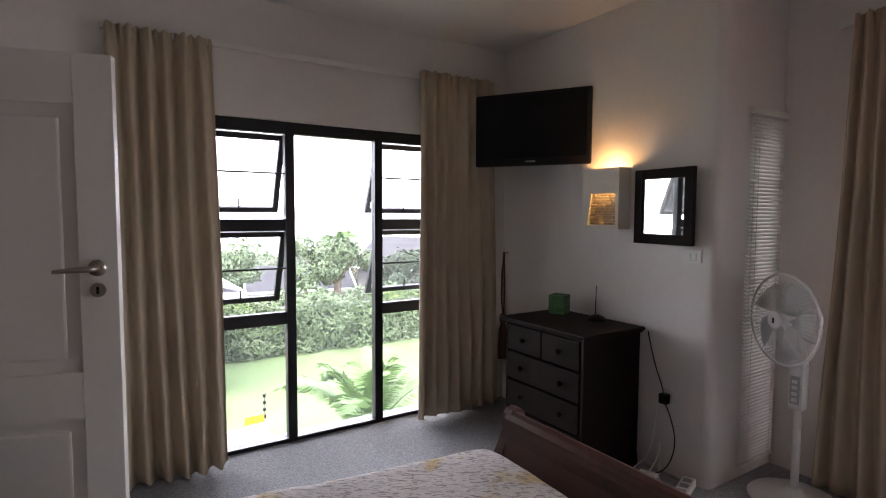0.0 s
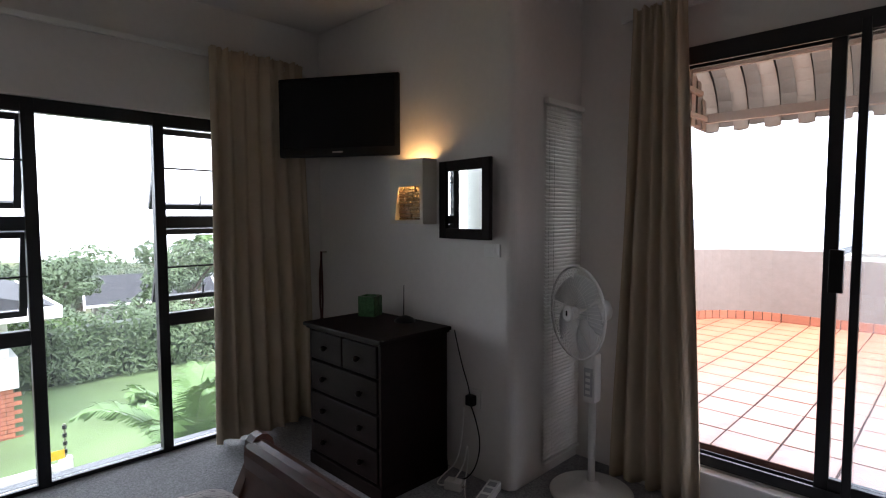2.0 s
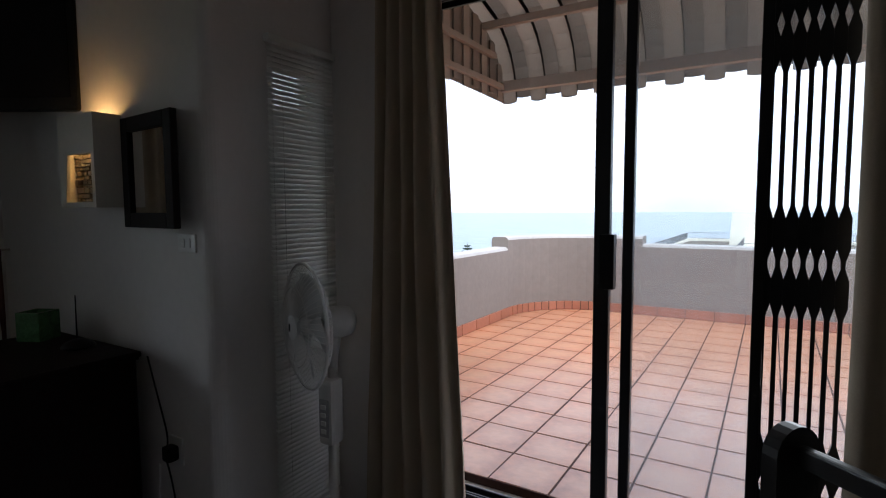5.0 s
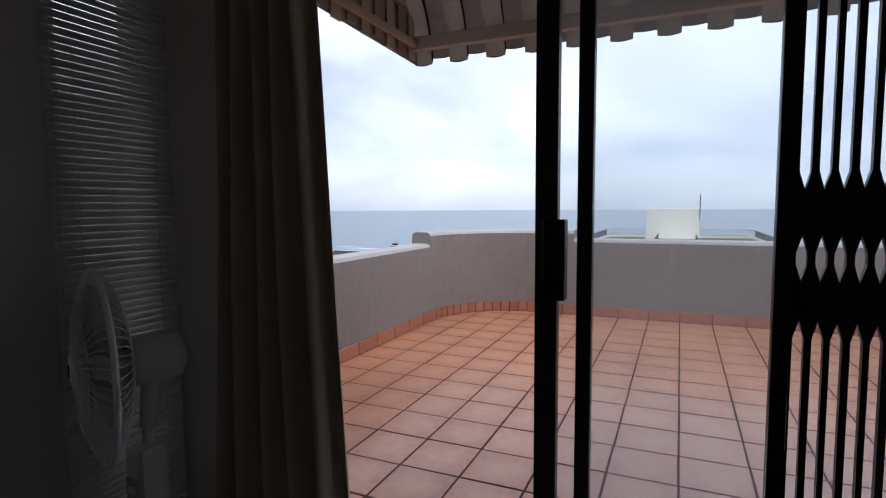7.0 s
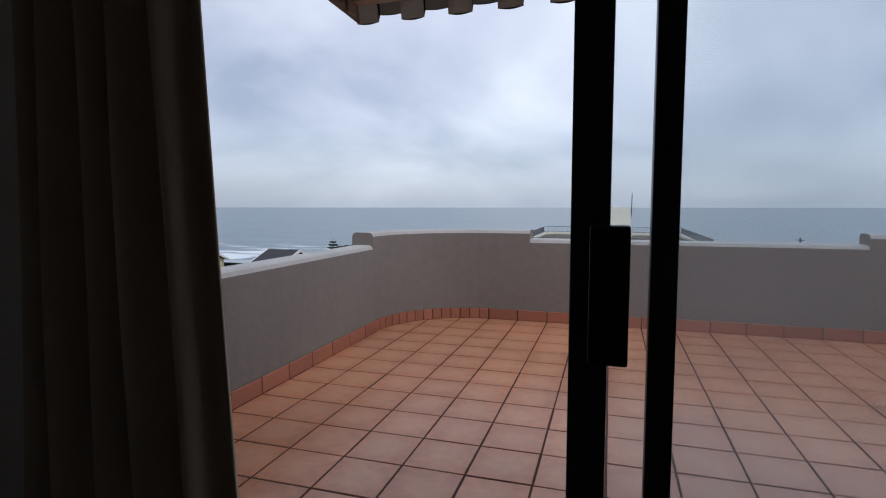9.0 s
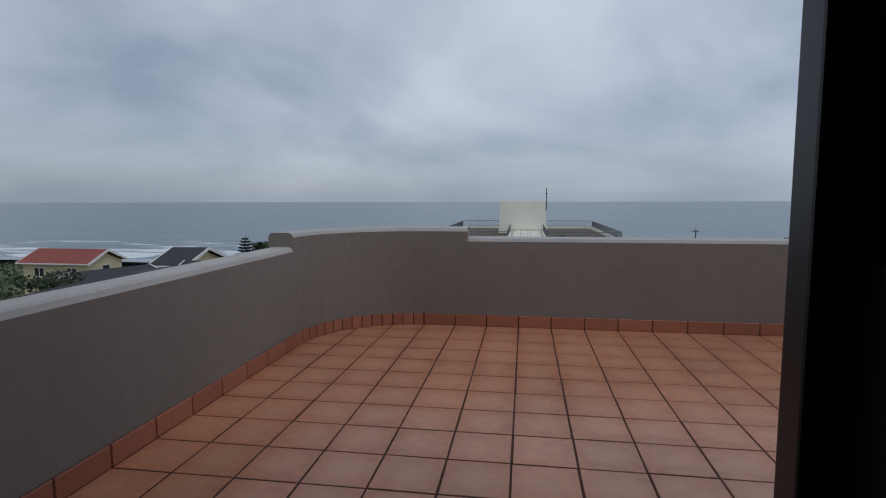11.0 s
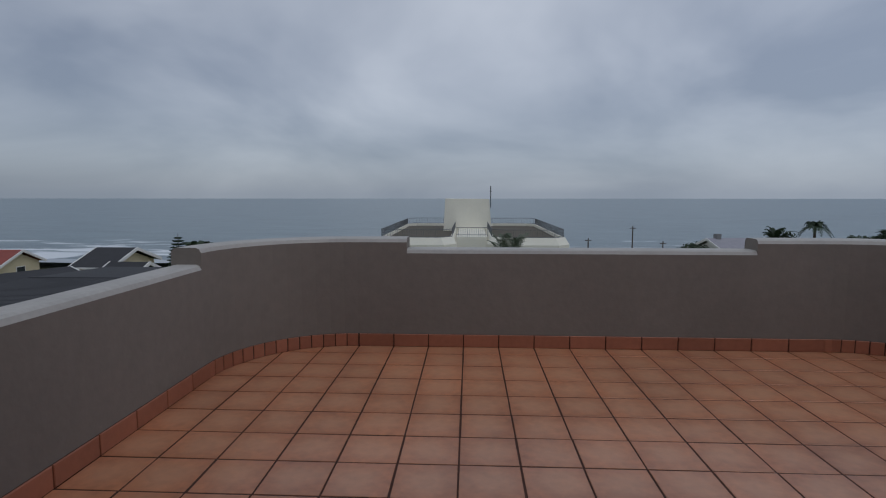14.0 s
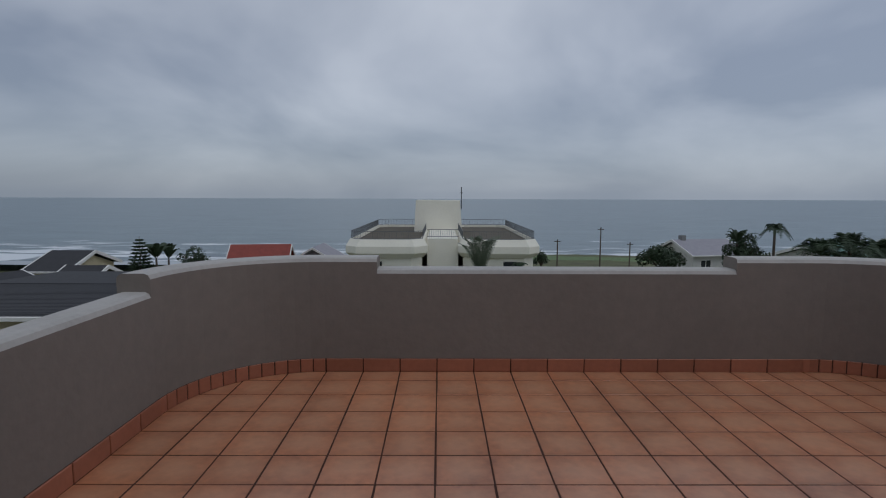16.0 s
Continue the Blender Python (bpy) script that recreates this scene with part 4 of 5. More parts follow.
for x in (-0.23, 0.23):
    part("back_post", arched_post(x, 0.20, 0, 0.965, 0.06), M_CHAIR, chair)
    part("front_leg", box(bmesh.new(), x - 0.018, x + 0.018, -0.23, -0.19, 0, 0.44, 0.004), M_CHAIR, chair)
for z in (0.905, 0.76, 0.62):
    part("back_rail", box(bmesh.new(), -0.212, 0.212, 0.185, 0.21, z - 0.022, z + 0.022, 0.006), M_CHAIR, chair)
part("seat", box(bmesh.new(), -0.25, 0.25, -0.24, 0.17, 0.42, 0.455, 0.008), M_CHAIR, chair)
for y in (-0.21, 0.18):
    part("stretcher", box(bmesh.new(), -0.212, 0.212, y - 0.012, y + 0.012, 0.2, 0.225, 0.003), M_CHAIR, chair)

# ---------- awning over the door ----------
awn = thing("awning", "cream ribbed metal awning with a scalloped edge over the terrace door", "awning", (0, 0, 0))
AXL, AXR = -1.29, 1.75
prof_c = [(3.01, 2.63), (3.35, 2.54), (3.68, 2.445), (3.76, 2.405), (3.83, 2.352), (3.89, 2.285), (3.935, 2.205), (3.965, 2.125), (3.985, 2.040)]


def rib_band(x0, x1, lift, round_end):
    """One flat band of the box-ribbed sheet, bent to the awning's curve."""
    bm = bmesh.new()
    rows = []
    for i, (y, z) in enumerate(prof_c):
        rows.append([(x0, y + lift * 0.5, z + lift), (x1, y + lift * 0.5, z + lift)])
    ends = prof_c[-1]
    vs = [[bm.verts.new(p) for p in r] for r in rows]
    for a, b in zip(vs, vs[1:]):
        bm.faces.new((a[0], a[1], b[1], b[0]))
    # scalloped lower end
    n = 6
    y, z = ends
    arc = [bm.verts.new((x0 + (x1 - x0) * (i / n), y + lift * 0.5, z + lift - round_end * math.sin(math.pi * i / n))) for i in range(1, n)]
    bm.faces.new([vs[-1][0]] + arc + [vs[-1][1]])
    if lift:
        for s in (0, 1):
            x = (x0, x1)[s]
            low = [bm.verts.new((x, p[0], p[1])) for p in prof_c]
            for i in range(len(low) - 1):
                bm.faces.new((vs[i][s], vs[i + 1][s], low[i + 1], low[i]))
    bmesh.ops.solidify(bm, geom=bm.faces[:], thickness=0.003)
    return bm


pitch = 0.19
x = AXL - 0.02
while x < AXR:
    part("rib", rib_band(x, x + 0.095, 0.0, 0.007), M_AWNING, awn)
    part("valley", rib_band(x + 0.094, x + pitch + 0.001, 0.03, 0.004), M_AWNING_SHADED, awn)
    x += pitch
for y, z, w, h in ((3.685, 2.420, 0.035, 0.04), (3.925, 2.125, 0.05, 0.06), (3.03, 2.605, 0.04, 0.04)):
    part("purlin", box(bmesh.new(), AXL, AXR, y - w / 2, y + w / 2, z - h / 2, z + h / 2, 0.003), M_AWNING, awn)
# side cheek: upright ribs between two rails
for i in range(9):
    y0 = 3.03 + i * 0.105
    top = float(np.interp(y0 + 0.03, [p[0] for p in prof_c], [p[1] for p in prof_c]))
    bm = box(bmesh.new(), AXL - 0.006, AXL + 0.004, y0, y0 + 0.062, 2.05 + 0.02 * (i % 2), top - 0.01)
    part("cheek_rib", bm, M_AWNING if i % 2 == 0 else M_AWNING_SHADED, awn)
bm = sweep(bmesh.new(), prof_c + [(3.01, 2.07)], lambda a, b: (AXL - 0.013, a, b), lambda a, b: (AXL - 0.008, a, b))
part("cheek_sheet", bm, M_AWNING_SHADED, awn)
for z in (2.12, 2.28):
    part("cheek_rail", box(bmesh.new(), AXL + 0.004, AXL + 0.03, 3.01, 3.93 if z < 2.2 else 3.80, z - 0.016, z + 0.016, 0.003), M_AWNING, awn)

# ---------- outdoors: ground, sea ----------
SEA = -21.0
LAWN = -2.6


def step01(a, b, v):
    t = min(1.0, max(0.0, (v - a) / (b - a)))
    return t * t * (3 - 2 * t)


def ground_z(x, y):
    """Level garden round the house, falling to the shore ahead and inland to the west."""
    z = LAWN - 0.3
    z -= max(0.0, y - 12) * 0.0923
    z -= step01(-17, -60, x) * 6.0
    z -= step01(30, 120, x) * 2.0
    far = step01(18, 60, math.hypot(x + 2, y))
    z += far * (0.9 * noise.noise((x * 0.03, y * 0.03, 0)) + 0.25 * noise.noise((x * 0.12, y * 0.12, 3)))
    if -17.5 < x < -3 and y < 11:
        z = LAWN + 0.04 * noise.noise((x * 0.3, y * 0.3, 5))
    shore = 190 + 9 * noise.noise((x * 0.02, 1.0, 7)) + 4 * noise.noise((x * 0.1, 2.0, 7))
    if y > shore - 25:
        z = min(z, SEA + 1.2 - (y - shore) * 0.07 )
    return z


M_GROUND = mat("scrub_ground", (0.085, 0.105, 0.035), 0.95, vary=0.5, scale=0.35, fine=3.0, bump=0.5, tint=(0.12, 0.085, 0.05), dist=0.05)
M_LAWN = mat("lawn_grass", (0.125, 0.19, 0.075), 0.95, vary=0.25, scale=0.7, fine=40, bump=0.6, tint=(0.10, 0.145, 0.055), dist=0.03)


def ground():
    xs = sorted(set([-900, -600, -400, -300, -220, -170, -130] + [-100 + 4 * i for i in range(0, 19)] + [-26 + 1.5 * i for i in range(0, 18)] + [2 + 4 * i for i in range(0, 26)] + [130, 170, 220, 300, 400, 600, 900]))
    ys = sorted(set([-600, -400, -250, -150, -100, -70, -50] + [-40 + 4 * i for i in range(0, 9)] + [-6 + 1.5 * i for i in range(0, 16)] + [20 + 4 * i for i in range(0, 44)] + [200, 215, 230]))
    bm = bmesh.new()
    g = [[bm.verts.new((x, y, ground_z(x, y))) for x in xs] for y in ys]
    for a, b in zip(g, g[1:]):
        for i in range(len(xs) - 1):
            bm.faces.new((a[i], a[i + 1], b[i + 1], b[i]))
    return bm


gr = part("ground", ground(), M_GROUND, smooth=True)
gr.data.materials.append(M_LAWN)
for poly in gr.data.polygons:
    c = poly.center
    if -17.5 < c.x < -3 and c.y < 11:
        poly.material_index = 1
    elif 6 < c.x < 60 and 110 < c.y < 165:
        poly.material_index = 1
structure(gr, "green garden lawn and scrub sloping down to the shore", "ground")

M_SEA = bpy.data.materials.new("sea_water")
M_SEA.use_nodes = True
sn, sl = M_SEA.node_tree.nodes, M_SEA.node_tree.links
sb = sn["Principled BSDF"]
sb.inputs["Roughness"].default_value = 0.28
sg = sn.new("ShaderNodeNewGeometry")
smap = sn.new("ShaderNodeMapping")
smap.inputs["Scale"].default_value = (0.022, 0.075, 1)
sl.new(sg.outputs["Position"], smap.inputs[0])
s1 = sn.new("ShaderNodeTexNoise")
s1.inputs["Scale"].default_value, s1.inputs["Detail"].default_value, s1.inputs["Roughness"].default_value = 1.0, 8, 0.66
s1.inputs["Distortion"].default_value = 0.8
sl.new(smap.outputs[0], s1.inputs["Vector"])
sxyz = sn.new("ShaderNodeSeparateXYZ")
sl.new(sg.outputs["Position"], sxyz.inputs[0])
near = sn.new("ShaderNodeMapRange")
near.inputs[1].default_value, near.inputs[2].default_value, near.inputs[3].default_value, near.inputs[4].default_value = 195, 290, 0.12, -0.12
sl.new(sxyz.outputs[1], near.inputs[0])
sadd = sn.new("ShaderNodeMath")
sadd.operation = "ADD"
sl.new(s1.outputs[0], sadd.inputs[0])
sl.new(near.outputs[0], sadd.inputs[1])
foam = sn.new("ShaderNodeValToRGB")
foam.color_ramp.elements[0].position, foam.color_ramp.elements[1].position = 0.57, 0.63
sl.new(sadd.outputs[0], foam.inputs[0])
deep = sn.new("ShaderNodeValToRGB")
deep.color_ramp.elements[0].position, deep.color_ramp.elements[0].color = 0.35, (0.06, 0.105, 0.135, 1)
deep.color_ramp.elements[1].position, deep.color_ramp.elements[1].color = 0.65, (0.13, 0.20, 0.225, 1)
sl.new(s1.outputs[0], deep.inputs[0])
smix = sn.new("ShaderNodeMixRGB")
smix.inputs[2].default_value = (0.75, 0.78, 0.80, 1)
sl.new(foam.outputs[0], smix.inputs[0])
sl.new(deep.outputs[0], smix.inputs[1])
sl.new(smix.outputs[0], sb.inputs["Base Color"])
s2 = sn.new("ShaderNodeTexNoise")
s2.inputs["Scale"].default_value, s2.inputs["Detail"].default_value = 0.5, 6
sl.new(sg.outputs["Position"], s2.inputs["Vector"])
sbp = sn.new("ShaderNodeBump")
sbp.inputs["Strength"].default_value, sbp.inputs["Distance"].default_value = 0.6, 0.5
sl.new(s2.outputs[0], sbp.inputs["Height"])
sl.new(sbp.outputs[0], sb.inputs["Normal"])
bm = bmesh.new()
bmesh.ops.create_grid(bm, x_segments=8, y_segments=8, size=1.0, matrix=Matrix.Translation((0, 1390, SEA)) @ Matrix.Diagonal((3600, 1210, 1, 1)))
structure(part("sea", bm, M_SEA), "grey-green sea with white surf along the shore", "water")

# ---------- plants ----------
M_LEAF = mat("leaf_green", (0.085, 0.125, 0.055), 0.55, vary=0.35, scale=1.2, fine=20, bump=0, tint=(0.042, 0.075, 0.026))
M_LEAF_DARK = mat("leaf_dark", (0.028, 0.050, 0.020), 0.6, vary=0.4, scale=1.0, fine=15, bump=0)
M_LEAF_LIGHT = mat("leaf_light", (0.13, 0.23, 0.045), 0.55, vary=0.3, scale=1.2, fine=18, bump=0)
M_FROND = mat("palm_frond", (0.10, 0.19, 0.04), 0.45, vary=0.3, scale=2.0, fine=25, bump=0, tint=(0.06, 0.12, 0.03))
M_PALM = mat("young_palm_frond", (0.12, 0.22, 0.06), 0.45, vary=0.3, scale=2.0, fine=25, bump=0)
M_BARK = mat("bark", (0.11, 0.085, 0.065), 0.9, vary=0.35, scale=5, fine=40, bump=0.6)


def leaf_quad(bm, p, nrm, size, rnd):
    n = Vector(nrm).normalized()
    t = n.orthogonal().normalized()
    t.rotate(Matrix.Rotation(rnd.uniform(0, 6.28), 3, n))
    b = n.cross(t)
    w = size * rnd.uniform(0.35, 0.6)
    l = size * rnd.uniform(0.8, 1.3)
    p = Vector(p)
    vs = [bm.verts.new(q) for q in (p - t * l * 0.5, p + b * w * 0.5 + n * size * 0.1, p + t * l * 0.5, p - b * w * 0.5 + n * size * 0.1)]
    bm.faces.new(vs)


def crown_mesh(centers, count, leaf, seed):
    """Leaves scattered through and over a few uneven clumps (x, y, z, rx, ry, rz)."""
    rnd = random.Random(seed)
    bm = bmesh.new()
    wsum = [c[3] * c[4] + c[4] * c[5] + c[3] * c[5] for c in centers]
    for c, w in zip(centers, wsum):
        for _ in range(int(count * w / sum(wsum))):
            d = Vector((rnd.gauss(0, 1), rnd.gauss(0, 1), rnd.gauss(0, 1))).normalized()
            k = (0.62 + 0.38 * rnd.random() ** 0.5) * (0.85 + 0.3 * noise.noise((d.x * 2.2 + c[0], d.y * 2.2 + c[1], d.z * 2.2)))
            p = (c[0] + d.x * c[3] * k, c[1] + d.y * c[4] * k, c[2] + d.z * c[5] * k)
            leaf_quad(bm, p, d + Vector((rnd.uniform(-0.7, 0.7), rnd.uniform(-0.7, 0.7), rnd.uniform(-0.3, 0.8))), leaf, rnd)
    return bm


def tree(name, at, height, spread, seed, label, leaf=0.25, count=2600, material=None, category="tree"):
    rnd = random.Random(seed)
    t = thing(name, label, category, at)
    bm = bmesh.new()
    tube(bm, [(0, 0, -0.5), (0.05, 0, height * 0.25), (-0.05, 0.05, height * 0.5), (0, 0, height * 0.8)], [0.14, 0.12, 0.09, 0.03], 8)
    for k in range(5):
        a = k * 1.3 + rnd.random()
        tube(bm, [(0, 0, height * 0.35), (math.cos(a) * spread * 0.3, math.sin(a) * spread * 0.3, height * 0.55), (math.cos(a) * spread * 0.65, math.sin(a) * spread * 0.65, height * 0.72)], [0.06, 0.045, 0.015], 6)
    part("trunk", bm, M_BARK, t)
    cs = [(0, 0, height * 0.72, spread * 0.6, spread * 0.6, height * 0.28)]
    for k in range(7):
        a = k * 0.9 + rnd.random() * 0.6
        r = spread * rnd.uniform(0.35, 0.75)
        cs.append((math.cos(a) * r, math.sin(a) * r, height * rnd.uniform(0.45, 0.85), spread * rnd.uniform(0.25, 0.42), spread * rnd.uniform(0.25, 0.42), height * rnd.uniform(0.12, 0.2)))
    part("crown", crown_mesh(cs, count, leaf, seed), material or M_LEAF, t)
    return t


def frond_into(bm, base, heading, length, lift, seed, leaflets=26, lw=0.025, ll=0.42, droop=1.0):
    rnd = random.Random(seed)
    base = Vector(base)
    h = Vector((math.cos(heading), math.sin(heading), 0))
    side = Vector((-h.y, h.x, 0))
    pts = []
    for i in range(9):
        s = i / 8
        pts.append(base + h * length * (s * math.cos(lift) + 0.10 * s * s) + Vector((0, 0, 1)) * length * (s * math.sin(lift) - 0.55 * droop * s * s * s))
    tube(bm, pts, [0.014 * (1 - 0.8 * i / 8) + 0.003 for i in range(9)], 5)
    for i in range(leaflets):
        s = 0.14 + 0.86 * i / leaflets
        k = s * 8
        a = min(int(k), 7)
        p = pts[a].lerp(pts[a + 1], k - a)
        d = (pts[a + 1] - pts[a]).normalized()
        l = ll * length * math.sin(math.pi * (0.18 + 0.78 * s)) * rnd.uniform(0.85, 1.1)
        for sg in (-1, 1):
            w = (side * sg * 0.85 + d * 0.55 + Vector((0, 0, 0.25))).normalized()
            tip = p + w * l + Vector((0, 0, -0.32 * l))
            mid = p + w * l * 0.5 + Vector((0, 0, -0.03 * l))
            wd = d * lw
            v = [bm.verts.new(q) for q in (p - wd, mid - wd * 1.2, tip, mid + wd * 1.2, p + wd)]
            bm.faces.new(v)


def palm(name, at, stem, length, n, seed, label, material=None, lift=(0.3, 1.25), leaflets=26, lw=0.025, ll=0.42, droop=1.0):
    rnd = random.Random(seed)
    t = thing(name, label, "palm", at)
    bm = tube(bmesh.new(), [(0, 0, -0.4), (0.02, 0.01, stem * 0.5), (0, 0, stem)], [0.13, 0.10, 0.085], 10)
    part("trunk", bm, M_BARK, t)
    for k in range(n):
        bm = bmesh.new()
        frond_into(bm, (0, 0, stem), 2 * math.pi * k / n + rnd.uniform(-0.25, 0.25), length * rnd.uniform(0.85, 1.1), rnd.uniform(*lift), seed * 31 + k, leaflets, lw, ll, droop)
        part("frond", bm, material or M_FROND, t)
    return t


# garden to the west
palm("garden_palm", (-5.80, 1.98, LAWN), 1.40, 1.5, 15, 5, "bushy green garden palm on the lawn below the window", M_PALM, (0.75, 1.5), 44, 0.008, 0.28, 0.75)


def hedge():
    bm = bmesh.new()
    rnd = random.Random(21)
    for _ in range(15000):
        s = rnd.random()
        y = -9 + 24 * s
        x = -15.6 + 0.05 * y * 0.6
        top = 1.55 + 0.30 * noise.noise((y * 0.5, 0, 2)) + 0.22 * noise.noise((y * 1.7, 1, 2))
        face = rnd.random()
        if face < 0.66:
            z = top * rnd.random() ** 0.8
            p = (x + 0.45 + 0.34 * noise.noise((y * 1.1, z * 1.6, 5)) + rnd.uniform(-0.10, 0.06), y, LAWN + z)
            n = (1, 0, 0.3)
        else:
            p = (x + rnd.uniform(-0.9, 0.5), y, LAWN + top + rnd.uniform(-0.08, 0.10))
            n = (0.2, 0, 1)
        leaf_quad(bm, p, Vector(n) + Vector((rnd.uniform(-0.8, 0.8), rnd.uniform(-0.8, 0.8), rnd.uniform(-0.5, 0.8))), 0.15, rnd)
    return bm


hg = thing("hedge", "dense clipped green hedge along the edge of the lawn", "hedge")
part("foliage", hedge(), M_LEAF, hg)
# row of dark leaf-coloured boxes filling the hedge behind its loose leaves
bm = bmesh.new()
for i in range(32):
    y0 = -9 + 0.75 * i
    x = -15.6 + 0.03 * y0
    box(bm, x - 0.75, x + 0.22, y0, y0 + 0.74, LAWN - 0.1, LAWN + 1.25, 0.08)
part("hedge_core", bm, M_LEAF_DARK, hg)
rnd = random.Random(8)
for k in range(7):
    y = -7 + 3.1 * k + rnd.uniform(-0.6, 0.6)
    h = rnd.uniform(0.7, 1.2)
    bm = crown_mesh([(0, 0, h * 0.5, 0.95, 0.95, h * 0.55), (0.4, 0.5, h * 0.4, 0.6, 0.6, h * 0.4)], 900, 0.17, 40 + k)
    ob = part("shrub", bm, M_LEAF_LIGHT if k % 2 else M_LEAF)
    ob.matrix_world = pose(-16.9 + rnd.uniform(-0.5, 0.3), y, LAWN + 0.7)
    tagged(ob, "light green rounded shrub growing behind the hedge", "shrub", "shrubs behind the hedge")


def put(x, y):
    return (x, y, ground_z(x, y))


tree("broad_tree", put(-25.5, 9.2), 4.0, 2.6, 3, "broad feathery green tree beyond the hedge", 0.22, 5200)
tree("broad_tree", put(-30, 15.5), 3.8, 2.6, 9, "dark green tree beyond the hedge", 0.26, 3400, M_LEAF_DARK)
tree("broad_tree", put(-27, 4.0), 3.6, 2.6, 13, "broad green tree beyond the hedge", 0.24, 3200)
palm("tall_palm", put(-31, 11.6), 3.9, 1.7, 16, 17, "tall palm above the trees beyond the hedge", lift=(0.0, 1.1))
for k, (x, y, h, s) in enumerate([(-40, 2, 4, 3), (-46, -6, 5, 4), (-52, 10, 5, 4), (-60, 0, 6, 5), (-44, 20, 4.5, 3.5), (-58, 24, 5, 4), (-70, 12, 6, 5), (-75, -12, 6, 5), (-80, 28, 6, 5)]):
    tree("broad_tree", put(x, y), h, s, 60 + k, "green tree on the slope beyond the garden", 0.34, 1500, (M_LEAF, M_LEAF_DARK, M_LEAF)[k % 3])

# greyer, paler leaf colour with the haze of distance painted in
M_LEAF_GREY_HAZE = mat("leaf_greygreen_haze", (0.12, 0.15, 0.10), 0.6, vary=0.35, scale=0.8, fine=12, bump=0, tint=(0.06, 0.085, 0.05))
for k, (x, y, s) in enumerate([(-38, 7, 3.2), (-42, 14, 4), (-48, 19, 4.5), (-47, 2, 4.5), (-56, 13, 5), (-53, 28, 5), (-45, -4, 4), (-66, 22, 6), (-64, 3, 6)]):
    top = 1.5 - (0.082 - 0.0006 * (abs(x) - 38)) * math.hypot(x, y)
    tree("broad_tree", put(x, y), max(2.5, top - ground_z(x, y)), s, 90 + k, "tree in the misty valley, leaves toned grey-green for haze", 0.30, 2600, M_LEAF_GREY_HAZE)


def far_woods():
    rnd = random.Random(77)
    cs = []
    for _ in range(70):
        x, y = rnd.uniform(-160, -85), rnd.uniform(-160, 105)
        h = rnd.uniform(3, 7)
        cs.append((x, y, ground_z(x, y) + h * 0.45, rnd.uniform(4, 9), rnd.uniform(4, 9), h * 0.6))
    return crown_mesh(cs, 9000, 1.2, 5)


fw = part("far_woods", far_woods(), M_LEAF)
tagged(fw, "far green woods on the slope", "trees", "", "stuff")

# glowing card added to paint the mist that hides the distance inland
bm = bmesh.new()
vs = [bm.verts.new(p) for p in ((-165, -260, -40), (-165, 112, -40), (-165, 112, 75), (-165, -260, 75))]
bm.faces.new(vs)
structure(part("backdrop", bm, emit_mat("mist_card_glow", (0.66, 0.70, 0.75), 0.75)), "pale glowing card painted as misty distance inland", "backdrop")

# ---------- houses ----------
M_ROOF_GREY = mat("slate_roof", (0.030, 0.030, 0.034), 0.8, vary=0.2, scale=2, fine=14, bump=0.4, dist=0.02)
M_ROOF_RED = mat("red_roof", (0.24, 0.045, 0.03), 0.65, vary=0.2, scale=2, fine=14, bump=0.3, dist=0.02)
M_ROOF_PALE = mat("pale_roof", (0.30, 0.29, 0.32), 0.65, vary=0.12, scale=2, fine=14, bump=0.2)
M_ROOF_GREEN = mat("green_roof", (0.07, 0.16, 0.13), 0.6, vary=0.15, scale=2, fine=14, bump=0.2)
M_ROOF_ORANGE = mat("orange_roof", (0.42, 0.15, 0.055), 0.7, vary=0.15, scale=2, fine=14, bump=0.3)
M_HOUSE_WHITE = mat("house_white", (0.62, 0.61, 0.58), 0.8, vary=0.08, scale=1, fine=10, bump=0.15)
M_HOUSE_CREAM = mat("house_cream", (0.58, 0.50, 0.33), 0.8, vary=0.08, scale=1, fine=10, bump=0.15)
M_HOUSE_GREY = mat("house_grey", (0.20, 0.20, 0.20), 0.8, vary=0.1, scale=1, fine=10, bump=0.15)
M_HOUSE_STONE = mat("house_stone", (0.26, 0.25, 0.235), 0.8, vary=0.1, scale=1, fine=10, bump=0.15)
M_BARGE = mat("white_fascia", (0.70, 0.69, 0.66), 0.6, vary=0.05, bump=0.05)
M_DARKGLASS = mat("dark_window_glass", (0.03, 0.035, 0.04), 0.15, vary=0.2, bump=0)
M_BRICK = mat("red_brick", (0.34, 0.115, 0.065), 0.85, vary=0.3, scale=4, fine=30, bump=0.4, per_object=0.1)


